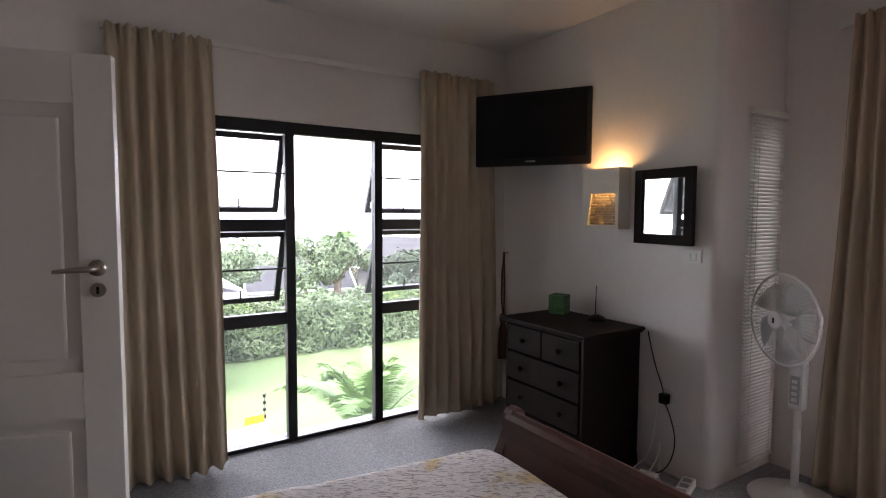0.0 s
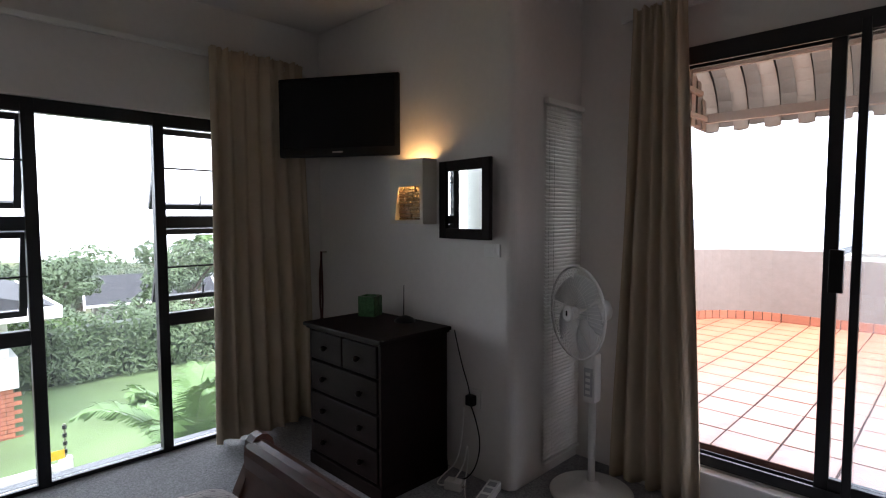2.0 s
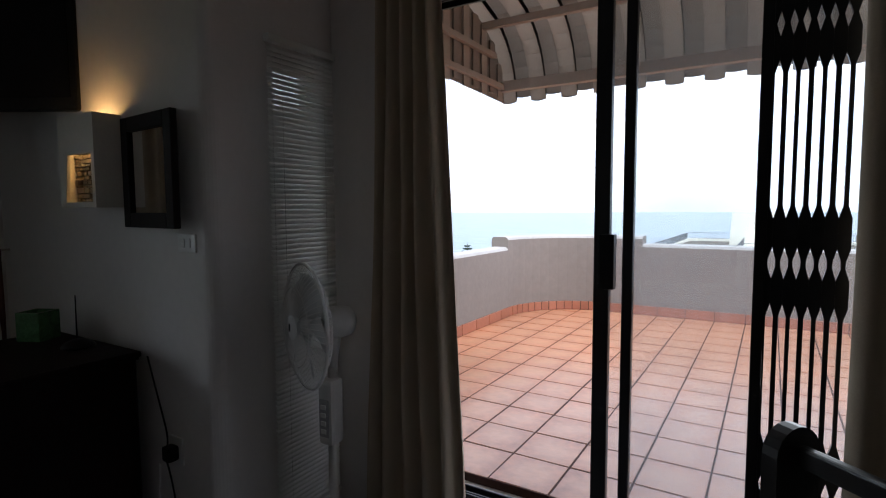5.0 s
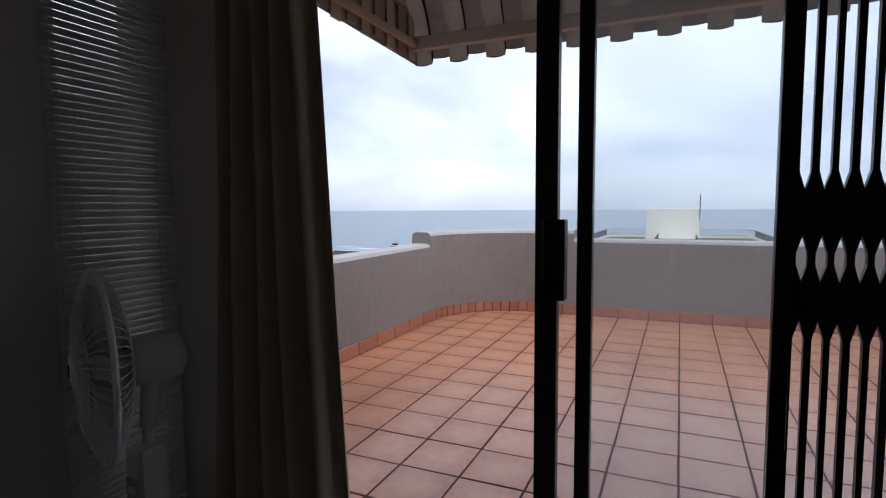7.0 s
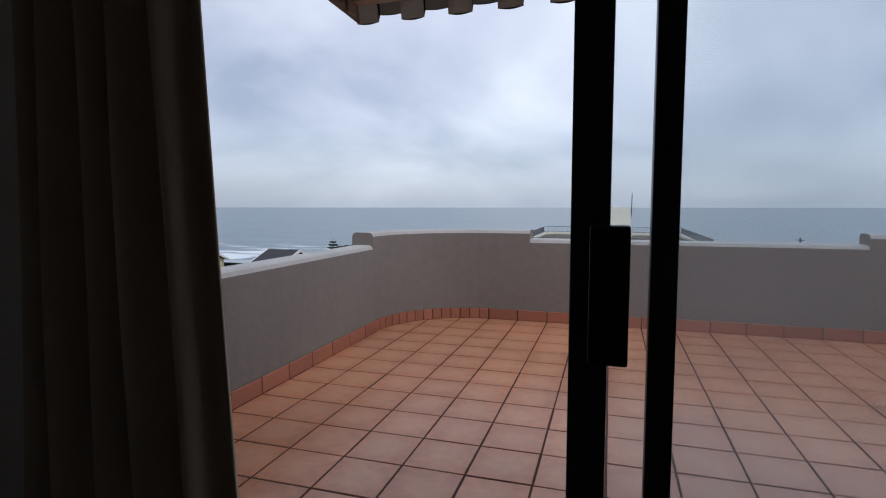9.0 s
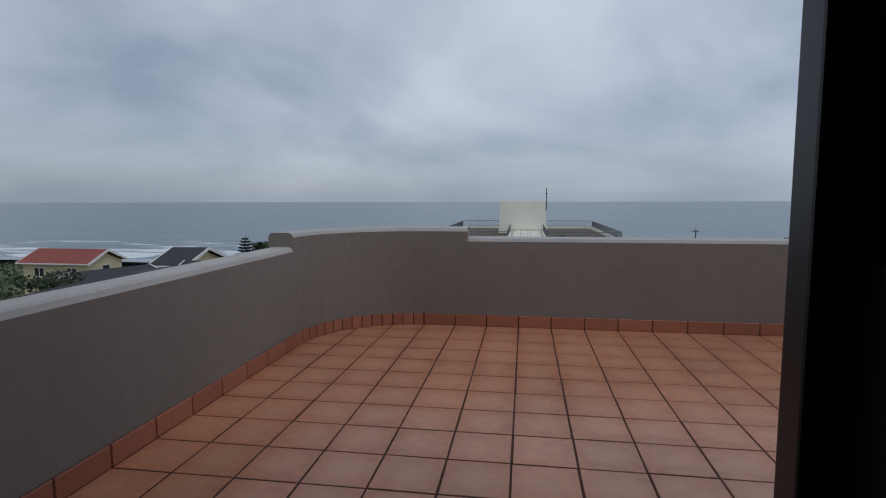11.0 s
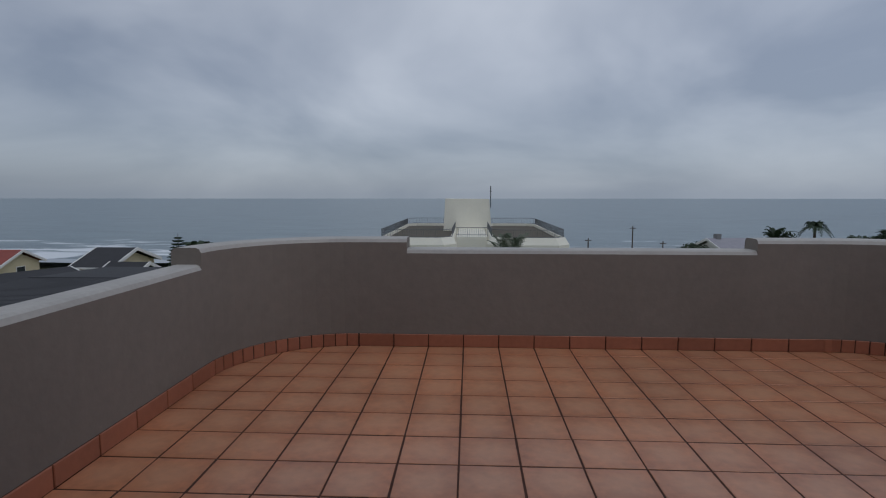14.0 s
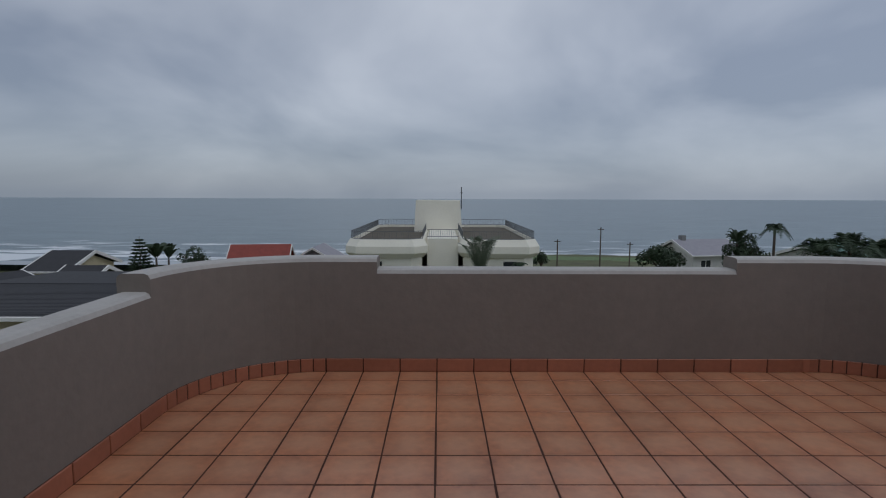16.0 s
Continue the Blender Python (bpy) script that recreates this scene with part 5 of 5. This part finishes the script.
def house(name, at, turn, length, width, wall_h, roof_h, wall_m, roof_m, label, windows=2, over=0.45):
    """A gabled house: ridge along local x; length by width, walls and roof with verge boards."""
    h = thing(name, label, "house", at, turn)
    L, W2 = length / 2, width / 2
    bm = sweep(bmesh.new(), [(-W2, -1.5), (W2, -1.5), (W2, wall_h), (0, wall_h + roof_h * W2 / (W2 + over) - 0.05), (-W2, wall_h)], lambda a, b: (-L, a, b), lambda a, b: (L, a, b))
    wall = part("wall", bm, wall_m, h)
    t = 0.12
    for sg in (-1, 1):
        y1, z1 = sg * (W2 + over), wall_h - 0.02
        bm = sweep(bmesh.new(), [(0, wall_h + roof_h), (y1, z1), (y1, z1 + t), (0, wall_h + roof_h + t)], lambda a, b: (-L - over, a, b), lambda a, b: (L + over, a, b))
        part("roof", bm, roof_m, h)
        for x in (-L - over, L + over):
            bm = sweep(bmesh.new(), [(0, wall_h + roof_h - 0.12), (y1, z1 - 0.12), (y1, z1 + t + 0.03), (0, wall_h + roof_h + t + 0.03)], lambda a, b: (x - 0.05, a, b), lambda a, b: (x + 0.05, a, b))
            part("verge_board", bm, M_BARGE, h)
        part("gutter", box(bmesh.new(), -L - over, L + over, y1 - 0.06 + sg * 0.06, y1 + 0.06 + sg * 0.06, z1 - 0.02, z1 + 0.12, 0.02), M_BARGE, h)
        for i in range(windows):
            x = -L + length * (i + 0.5) / windows
            w = part("window", box(bmesh.new(), x - 0.65, x + 0.65, sg * W2 - 0.03, sg * W2 + 0.03, wall_h - 1.5, wall_h - 0.45), M_BARGE, h)
            for dx in (-0.32, 0.32):
                part("pane", box(bmesh.new(), x + dx - 0.27, x + dx + 0.27, sg * W2 - 0.04, sg * W2 + 0.04, wall_h - 1.43, wall_h - 0.52), M_DARKGLASS, w)
    for sg in (-1, 1):
        w = part("window", box(bmesh.new(), sg * L - 0.03, sg * L + 0.03, -0.6, 0.6, wall_h - 1.4, wall_h - 0.3), M_BARGE, h)
        part("pane", box(bmesh.new(), sg * L - 0.04, sg * L + 0.04, -0.52, 0.52, wall_h - 1.32, wall_h - 0.38), M_DARKGLASS, w)
    return h


# towards the sea; placed by way of bearing: u across per metre ahead, d metres ahead of the terrace door
def bearing(u, d, z):
    return (-0.62 + (u - 0.0127) * d, 3.1 + d, z - 0.0053 * d)


def low_roof():
    """Big low-pitched roof right beside the terrace, with gutter and ridge caps."""
    h = thing("neighbour_house", "neighbouring house with a low dark slate roof and white gutter", "house", (-0.3, 0, -0.12))
    bm = sweep(bmesh.new(), [(21.0, -2.50), (26.3, -2.30), (31.5, -2.50), (31.5, -2.65), (26.3, -2.44), (21.0, -2.65)], lambda a, b: (-20.5, a, b), lambda a, b: (-12.6, a, b))
    part("roof", bm, M_ROOF_GREY, h)
    part("wall", box(bmesh.new(), -20.2, -13.0, 21.5, 31.0, -7.5, -2.6), M_HOUSE_CREAM, h)
    part("gutter", box(bmesh.new(), -20.5, -12.6, 20.86, 21.0, -2.68, -2.52, 0.02), M_BARGE, h)
    for i in range(24):
        yy = 21.2 + i * 0.21
        part("slate_course", box(bmesh.new(), -20.55, -12.55, yy, yy + 0.20, -2.50 + (yy - 21.0) * 0.0377, -2.485 + (yy - 21.0) * 0.0377 + 0.006), M_ROOF_GREY, h)
    part("ridge_cap", box(bmesh.new(), -20.55, -12.55, 26.2, 26.4, -2.32, -2.26, 0.02), M_ROOF_GREY, h)
    return h


low_roof()
house("gable_house", bearing(-0.674, 43.5, -7.0), 0, 2.67, 6.1, 2.78, 1.24, M_HOUSE_CREAM, M_ROOF_GREY, "cream house with a dark gabled roof and white verge boards")
house("gable_house", bearing(-0.650, 39.7, -7.2), 0, 2.3, 2.5, 2.78, 0.7, M_HOUSE_CREAM, M_ROOF_GREY, "small dark-roofed annexe with white verge boards", 1)
house("gable_house", bearing(-0.865, 36.3, -7.0), 65, 5.1, 4.3, 2.4, 0.58, M_HOUSE_CREAM, M_ROOF_GREY, "low dark-roofed house with white verge boards")
house("red_roofed_house", bearing(-0.322, 62, -8.9), 8, 6.0, 6.0, 2.6, 2.2, M_HOUSE_WHITE, M_ROOF_RED, "white house with a bright red gabled roof")
house("red_roofed_house", bearing(-0.95, 55, -8.5), 0, 8.5, 5.1, 2.7, 1.38, M_HOUSE_CREAM, M_ROOF_RED, "cream house with a bright red gabled roof")
house("gable_house", bearing(-0.215, 70, -9.0), 90, 6.0, 5.0, 2.4, 1.7, M_HOUSE_GREY, M_ROOF_PALE, "grey house with a pale gabled roof")
house("gable_house", bearing(-0.26, 66, -9.0), 0, 5.0, 4.5, 1.8, 1.0, M_HOUSE_GREY, M_ROOF_RED, "low house with a dull red roof", 1)
pale = house("pale_roofed_house", bearing(0.503, 62, -7.5), 12, 6.4, 6.5, 2.7, 1.45, M_HOUSE_WHITE, M_ROOF_PALE, "white house with a pale grey roof among bushes")
house("green_roofed_house", bearing(0.735, 48, -5.7), 35, 8.0, 5.0, 2.0, 1.1, M_HOUSE_WHITE, M_ROOF_GREEN, "white boarded house with a green roof")
house("orange_roofed_house", bearing(0.985, 55, -5.6), 32, 12, 8.0, 2.6, 2.2, M_HOUSE_WHITE, M_ROOF_ORANGE, "house with an orange tiled roof behind palms")
part("chimney", box(bmesh.new(), -2.6, -2.0, -0.3, 0.3, 3.3, 4.75, 0.03), M_HOUSE_GREY, pale)
# inland
house("grey_house", put(-34.5, 20.5), 35, 9.0, 7.0, 3.4, 2.0, M_HOUSE_GREY, M_ROOF_GREY, "grey house with white corners and windows beyond the hedge")
house("grey_house", put(-52, 25), 20, 10, 8, 3.6, 2.4, M_HOUSE_STONE, M_ROOF_ORANGE, "pale gabled house with a faded red roof")
house("gable_house", put(-36, 10.5), 80, 6, 5, 1.8, 1.3, M_HOUSE_STONE, M_ROOF_GREY, "low stone-grey house half hidden by trees")

# garden building with brick plinth
gb = thing("garden_porch", "brick and white porch with a grey pitched roof", "porch", (-14.2, -1.9, LAWN))
part("plinth_core", box(bmesh.new(), -2.0, 1.98, -3.0, 3.08, -0.3, 0.92), M_GROUT, gb)
part("parapet_band", box(bmesh.new(), -2.05, 2.06, -3.05, 3.16, 0.92, 1.50, 0.02), M_HOUSE_WHITE, gb)
for x, y in ((1.9, 2.95), (1.9, -0.2), (-1.8, 2.95)):
    part("post", box(bmesh.new(), x - 0.09, x + 0.09, y - 0.09, y + 0.09, 1.5, 2.32, 0.01), M_HOUSE_WHITE, gb)
bm = sweep(bmesh.new(), [(-3.6, 2.30), (3.7, 2.30), (3.7, 2.42), (0.0, 3.55), (-3.6, 2.42)], lambda a, b: (-2.8, a, b), lambda a, b: (2.6, a, b))
part("roof", bm, M_ROOF_GREY, gb)
part("fascia", box(bmesh.new(), 2.6, 2.66, -3.6, 3.76, 2.22, 2.44, 0.005), M_BARGE, gb)
part("fascia", box(bmesh.new(), -2.8, 2.6, 3.70, 3.76, 2.22, 2.44, 0.005), M_BARGE, gb)
brick_bm = box(bmesh.new(), 0, 0.05, 0, 0.222, 0, 0.073, 0.004)
b0 = None
for r in range(15):
    for c in range(14):
        y = 3.085 - 0.235 * (c + 1) + (0.117 if r % 2 else 0)
        z = -0.30 + r * 0.0815
        if b0 is None:
            b0 = brick = part("brick", brick_bm, M_BRICK, gb)
        else:
            brick = new("brick", b0.data)
            brick.parent = gb
        brick.matrix_basis = pose(1.96, y, z)

# white column close outside the window
colm = thing("white_column", "round white plastered column outside the window", "column", (-4.55, -0.08, 0))
part("shaft", lathe(bmesh.new(), [(0.11, LAWN - 0.2), (0.11, 2.45), (0.14, 2.5), (0.14, 2.6)], n=24), M_HOUSE_WHITE, colm, smooth=True)

# precast garden wall with electric fence
pw = thing("precast_wall", "white precast panel wall with an electric fence bracket and yellow sign", "wall", (-6.9, 1.05, 0))
for i in range(3):
    part("panel", box(bmesh.new(), -0.03, 0.03, -3.4, -0.06, LAWN - 0.05 + i * 0.34 + 0.40, LAWN + i * 0.34 + 0.27 + 0.40, 0.012), M_HOUSE_WHITE, pw)
part("panel", box(bmesh.new(), -0.03, 0.03, -3.4, -0.06, LAWN - 0.05, LAWN + 0.33, 0.012), M_HOUSE_WHITE, pw)
part("post", box(bmesh.new(), -0.06, 0.06, -0.07, 0.05, LAWN - 0.1, LAWN + 1.40, 0.01), M_HOUSE_WHITE, pw)
br = part("fence_bracket", cyl(bmesh.new(), (0, -0.01, LAWN + 1.35), (0, -0.01, LAWN + 1.78), 0.010, n=8), M_CHROME, pw)
for i in range(4):
    part("insulator", cyl(bmesh.new(), (0, -0.01, LAWN + 1.45 + i * 0.09), (0, -0.01, LAWN + 1.49 + i * 0.09), 0.022, n=8), M_BLACK, br)
part("warning_sign", box(bmesh.new(), 0.012, 0.018, -0.26, -0.02, LAWN + 1.40, LAWN + 1.50, 0.002), mat("sign_yellow", (0.75, 0.42, 0.02), 0.5, vary=0.06), pw, "yellow warning sign")

# ---------- building with the roof decks and tower ----------
M_TOWER = mat("tower_plaster", (0.80, 0.77, 0.66), 0.8, vary=0.05, scale=0.8, fine=8, bump=0.15)
M_RAIL = mat("galvanised_rail", (0.13, 0.135, 0.14), 0.5, 0.3, vary=0.1, bump=0)
M_DECK = mat("roof_deck", (0.10, 0.085, 0.06), 0.9, vary=0.35, scale=1, fine=9, bump=0.2)
tb = thing("deck_building", "pale plastered building with two railed roof decks and a square tower", "building", bearing(0.019, 47, 0))


def octagon(x0, x1, y0, y1, c):
    return [(x0 + c, y0), (x1 - c, y0), (x1, y0 + c), (x1, y1 - c), (x1 - c, y1), (x0 + c, y1), (x0, y1 - c), (x0, y0 + c)]


for sg in (-1, 1):
    a, b = sorted((sg * 1.35, sg * 8.6))
    o = octagon(a, b, -1.0, 23.0, 1.1)
    part("wing_wall", sweep(bmesh.new(), octagon(a + 0.5, b - 0.5, -0.4, 22.5, 0.9), lambda p, q: (p, q, -8.0), lambda p, q: (p, q, -3.6)), M_TOWER, tb)
    bm = bmesh.new()
    ins = octagon(a + 0.35, b - 0.35, -0.65, 22.65, 1.0)
    levels = [(ins, -3.75), (o, -3.35), (o, -2.75), (ins, -2.15)]
    rings = [[bm.verts.new((p, q, z)) for p, q in pts] for pts, z in levels]
    inner = [bm.verts.new((p, q, -2.15)) for p, q in octagon(a + 0.6, b - 0.6, -0.4, 22.4, 0.95)]
    inner2 = [bm.verts.new((v.co.x, v.co.y, -2.5)) for v in inner]
    rings += [inner, inner2]
    for r, s in zip(rings, rings[1:]):
        for i in range(8):
            bm.faces.new((r[i], r[(i + 1) % 8], s[(i + 1) % 8], s[i]))
    bm.faces.new(rings[0])
    part("parapet", bm, M_TOWER, tb)
    part("deck", sweep(bmesh.new(), octagon(a + 0.62, b - 0.62, -0.38, 22.38, 0.95), lambda p, q: (p, q, -2.7), lambda p, q: (p, q, -2.45)), M_DECK, tb)
    rail_pts = octagon(a + 0.45, b - 0.45, -0.55, 22.55, 0.98)
    for i in range(8):
        (p, q), (r, s) = rail_pts[i], rail_pts[(i + 1) % 8]
        bm = bmesh.new()
        for z in (-2.1, -1.45):
            tube(bm, [(p, q, z), (r, s, z)], 0.025, 5)
        n = max(2, int(math.hypot(r - p, s - q) / 0.2))
        for j in range(n):
            f = j / n
            cyl(bm, (p + (r - p) * f, q + (s - q) * f, -2.15), (p + (r - p) * f, q + (s - q) * f, -1.45), 0.012, n=4)
        part("railing", bm, M_RAIL, tb, "grey steel railing")
    part("window", box(bmesh.new(), sg * 5.9 - 0.55, sg * 5.9 + 0.55, -0.46, -0.36, -5.4, -4.1), M_DARKGLASS, tb)
part("entrance_wall", box(bmesh.new(), -1.4, 1.4, 0.9, 22.0, -8.0, -2.2), M_TOWER, tb)
bm = bmesh.new()
for z in (-2.0, -1.35):
    tube(bm, [(-1.4, 0.95, z), (1.4, 0.95, z)], 0.025, 5)
for j in range(15):
    cyl(bm, (-1.4 + 0.2 * j, 0.95, -2.2), (-1.4 + 0.2 * j, 0.95, -1.35), 0.012, n=4)
part("railing", bm, M_RAIL, tb)
bm = sweep(bmesh.new(), [(-2.85, -2.45), (2.55, -2.45), (2.3, 1.10), (-2.65, 1.14)], lambda a, b: (a - 0.3, 13.0, b), lambda a, b: (a - 0.3, 17.0, b))
part("tower", bm, M_TOWER, tb)
bm = cyl(bmesh.new(), (2.14, 12.95, 0.15), (2.14, 12.95, 2.6), 0.05, n=6)
box(bm, 1.98, 2.30, 12.93, 12.97, 1.95, 2.0)
part("mast", bm, M_BLACK, tb, "thin dark aerial mast")

# ---------- plants and poles towards the sea ----------


def pine(at, height, label):
    t = thing("norfolk_pine", label, "tree", at)
    part("trunk", cyl(bmesh.new(), (0, 0, -1), (0, 0, height), 0.12, 0.02, n=8), M_BARK, t)
    bm = bmesh.new()
    rnd = random.Random(2)
    tiers = 15
    for k in range(tiers):
        z = height * (0.12 + 0.86 * k / tiers)
        r = 1.5 * (1 - k / tiers) ** 0.6 + 0.05
        for j in range(12):
            a = 2 * math.pi * j / 12 + k * 0.4
            tip = Vector((math.cos(a) * r, math.sin(a) * r, z + 0.10 * r))
            tube(bm, [(0, 0, z), (tip.x * 0.6, tip.y * 0.6, z - 0.06), tip], [0.03, 0.02, 0.01], 4)
            for m in range(22):
                f = 0.15 + 0.85 * m / 22
                leaf_quad(bm, (tip.x * f, tip.y * f, z - 0.04 + 0.12 * f * r + rnd.uniform(-0.03, 0.05)), (rnd.uniform(-1, 1), rnd.uniform(-1, 1), 1), 0.22, rnd)
    part("crown", bm, M_LEAF_DARK, t)
    return t


def on_slope(u, d):
    x, y = -0.62 + (u - 0.0127) * d, 3.1 + d
    return (x, y, ground_z(x, y))


def tall_to(u, d, v):
    """How tall a thing at this bearing must be for its top to stand v below eye level per metre ahead."""
    return 1.52 - (v + 0.0053) * d - on_slope(u, d)[2]


pine(on_slope(-0.55, 50), tall_to(-0.55, 50, 0.073), "dark Norfolk pine among the houses")
palm("banana_palm", on_slope(-0.52, 50), tall_to(-0.52, 50, 0.118), 2.6, 8, 31, "ragged banana palm among the houses", M_LEAF_DARK, (1.0, 1.5), 20, 0.06, 0.2, 0.7)
palm("banana_palm", on_slope(-0.497, 52), tall_to(-0.497, 52, 0.118), 2.4, 7, 32, "ragged banana palm among the houses", M_LEAF_DARK, (0.85, 1.45), 20, 0.06, 0.2, 0.7)
tree("round_tree", on_slope(-0.448, 50), tall_to(-0.448, 50, 0.088), 1.6, 33, "dark round-headed tree among the houses", 0.26, 1200, M_LEAF_DARK)
palm("front_palm", on_slope(0.09, 27), tall_to(0.09, 27, 0.150), 3.0, 15, 34, "dusty green palm in front of the pale building", M_LEAF_GREY_HAZE, (1.1, 1.52), 40, 0.011, 0.17, 0.55)
palm("front_palm", on_slope(0.165, 27), tall_to(0.165, 27, 0.138), 0.8, 8, 35, "low palm in front of the pale building", M_LEAF_DARK, (0.5, 1.4), 14, 0.03)
tree("round_bush", on_slope(0.435, 38), tall_to(0.435, 38, 0.084), 2.1, 36, "dark green rounded bush beside the field", 0.24, 2200, M_LEAF_DARK, "bush")
tree("round_bush", on_slope(0.59, 40), tall_to(0.59, 40, 0.060), 1.7, 37, "dark green bushy tree beside the houses", 0.26, 1800, M_LEAF_DARK)
palm("royal_palm", on_slope(0.645, 40), tall_to(0.645, 40, 0.058), 1.15, 18, 38, "slender dark palm among bushes", M_LEAF_DARK, (0.1, 1.4), 24, 0.02, 0.34, 1.5)
palm("banana_palm", on_slope(0.575, 40), tall_to(0.575, 40, 0.085), 1.9, 12, 39, "ragged banana palm among bushes", M_LEAF_DARK, (0.5, 1.5), 20, 0.045, 0.2, 0.8)
for k, (u, d, v) in enumerate([(0.735, 28, 0.075), (0.79, 28, 0.066), (0.84, 29, 0.075), (0.89, 28, 0.07)]):
    palm("garden_palm", on_slope(u, d), tall_to(u, d, v) - 0.9, 1.8, 20, 50 + k, "dense dark green garden palm", M_LEAF_DARK, (0.25, 1.45), 30, 0.016, 0.34, 1.25)
    tree("round_bush", on_slope(u + 0.02, d + 1), tall_to(u + 0.02, d + 1, 0.088), 1.9, 70 + k, "dark green bush under palms", 0.22, 1200, M_LEAF_DARK, "bush")
tree("round_bush", on_slope(0.205, 62), tall_to(0.205, 62, 0.098), 1.0, 41, "small dark bush beside the field", 0.25, 700, M_LEAF_DARK, "bush")
tree("round_bush", on_slope(-1.0, 24), tall_to(-1.0, 24, 0.155), 2.0, 42, "dark green bush beside the neighbouring roof", 0.22, 1500, M_LEAF_DARK, "bush")
for u, d, v in ((0.235, 75, 0.078), (0.316, 75, 0.055), (0.372, 75, 0.083)):
    at = on_slope(u, d)
    pl = thing("utility_pole", "dark wooden utility pole beside the field", "pole", at, 0, "utility poles")
    hgt = tall_to(u, d, v)
    part("pole", cyl(bmesh.new(), (0, 0, -0.5), (0, 0, hgt), 0.11, 0.08, n=8), M_BARK, pl)
    part("crossarm", box(bmesh.new(), -0.45, 0.45, -0.05, 0.05, hgt - 0.35, hgt - 0.25), M_BARK, pl)


def coast_scrub():
    rnd = random.Random(91)
    cs = []
    for _ in range(150):
        x, y = rnd.uniform(-190, 190), rnd.uniform(70, 178)
        if 6 < x < 62 and 108 < y < 168:
            continue
        h = rnd.uniform(0.6, 1.8)
        cs.append((x, y, ground_z(x, y) + h * 0.35, rnd.uniform(1.5, 5), rnd.uniform(1.5, 4), h * 0.6))
    return crown_mesh(cs, 9000, 0.6, 15)


tagged(part("coast_scrub", coast_scrub(), M_LEAF_DARK), "low dark coastal scrub above the beach", "scrub", "", "stuff")

# ---------- terrace tiles and skirting ----------
slab = bpy.data.objects["terrace_slab"]
rnd = random.Random(12)


def tile_mesh(w, l, h, e, name):
    bm = bmesh.new()
    lo = [bm.verts.new((sx * w / 2, sy * l / 2, -h)) for sx, sy in ((-1, -1), (1, -1), (1, 1), (-1, 1))]
    mi = [bm.verts.new((sx * w / 2, sy * l / 2, -e)) for sx, sy in ((-1, -1), (1, -1), (1, 1), (-1, 1))]
    hi = [bm.verts.new((sx * (w / 2 - e), sy * (l / 2 - e), 0)) for sx, sy in ((-1, -1), (1, -1), (1, 1), (-1, 1))]
    for a, b in ((lo, mi), (mi, hi)):
        for i in range(4):
            bm.faces.new((a[i], a[(i + 1) % 4], b[(i + 1) % 4], b[i]))
    bm.faces.new(hi)
    me = bpy.data.meshes.new(name)
    bmesh.ops.recalc_face_normals(bm, faces=bm.faces)
    bm.to_mesh(me)
    bm.free()
    return me


tile_me = tile_mesh(P - 0.0105, P - 0.0105, 0.012, 0.0012, "tile")
tile_me.materials.append(M_TILE)
for r in range(-1, 16):
    for k in range(-6, 13):
        cx, cy = GX + (k + 0.5) * P, GY - (r + 0.5) * P
        if cy < 3.06 and cx > RX - 0.2:
            if cy < 2.9:
                continue
        if cy < 2.42:
            continue
        t = new("tile", tile_me)
        t.parent = slab
        t.matrix_basis = pose(cx + rnd.uniform(-0.0012, 0.0012), cy + rnd.uniform(-0.0012, 0.0012), TERR + rnd.uniform(-0.0006, 0.0008), rnd.uniform(-0.15, 0.15), rnd.uniform(-0.15, 0.15), rnd.uniform(-0.25, 0.25))

SKH = 0.10
wide_me = tile_mesh(P - 0.008, SKH, 0.012, 0.003, "skirting_tile")
thin_me = tile_mesh(P / 3 - 0.008, SKH, 0.012, 0.003, "narrow_skirting_tile")
for me in (wide_me, thin_me):
    me.materials.append(M_SKIRT)
par = bpy.data.objects["parapet"]
bm = bmesh.new()
line = parapet_line(-0.004)
lo = [bm.verts.new((x, y, TERR - 0.01)) for x, y in line]
hi = [bm.verts.new((x, y, TERR + SKH + 0.003)) for x, y in line]
wal = [bm.verts.new((x, y, TERR + SKH + 0.003)) for x, y in parapet_line(0.002)]
for i in range(len(line) - 1):
    bm.faces.new((lo[i], lo[i + 1], hi[i + 1], hi[i]))
    bm.faces.new((hi[i], hi[i + 1], wal[i + 1], wal[i]))
part("skirting_bed", bm, M_GROUT, par)


def skirt(me, x, y, nx, ny):
    """One skirting piece on the wall at x, y; nx, ny points into the terrace."""
    ob = new("skirting_tile", me)
    ob.parent = par
    z = Vector((nx, ny, 0)).normalized()
    yv = Vector((0, 0, 1))
    xv = yv.cross(z)
    m = Matrix((xv, yv, z)).transposed().to_4x4()
    m.translation = Vector((x, y, TERR + SKH / 2 + 0.002)) + z * 0.012
    ob.matrix_basis = m


y = GY - 2 * P
while y > 2.6:
    if y < TY1 - TR + 0.1:
        skirt(wide_me, TX0, y - P / 2, 1, 0)
    y -= P
ncurve = 14
for cx0, a0, a1 in ((TX0 + TR, math.pi, math.pi / 2), (TX1 - TR, math.pi / 2, 0.0)):
    for i in range(ncurve):
        a = a0 + (a1 - a0) * (i + 0.5) / ncurve
        skirt(thin_me, cx0 + TR * math.cos(a), TY1 - TR + TR * math.sin(a), -math.cos(a), -math.sin(a))
for k in range(-3, 10):
    skirt(wide_me, GX + (k + 0.5) * P, TY1, 0, -1)
skirt(thin_me, 2.225, TY1, 0, -1)
y = TY1 - TR
while y > 3.2:
    skirt(wide_me, TX1, y - P / 2, -1, 0)
    y -= P
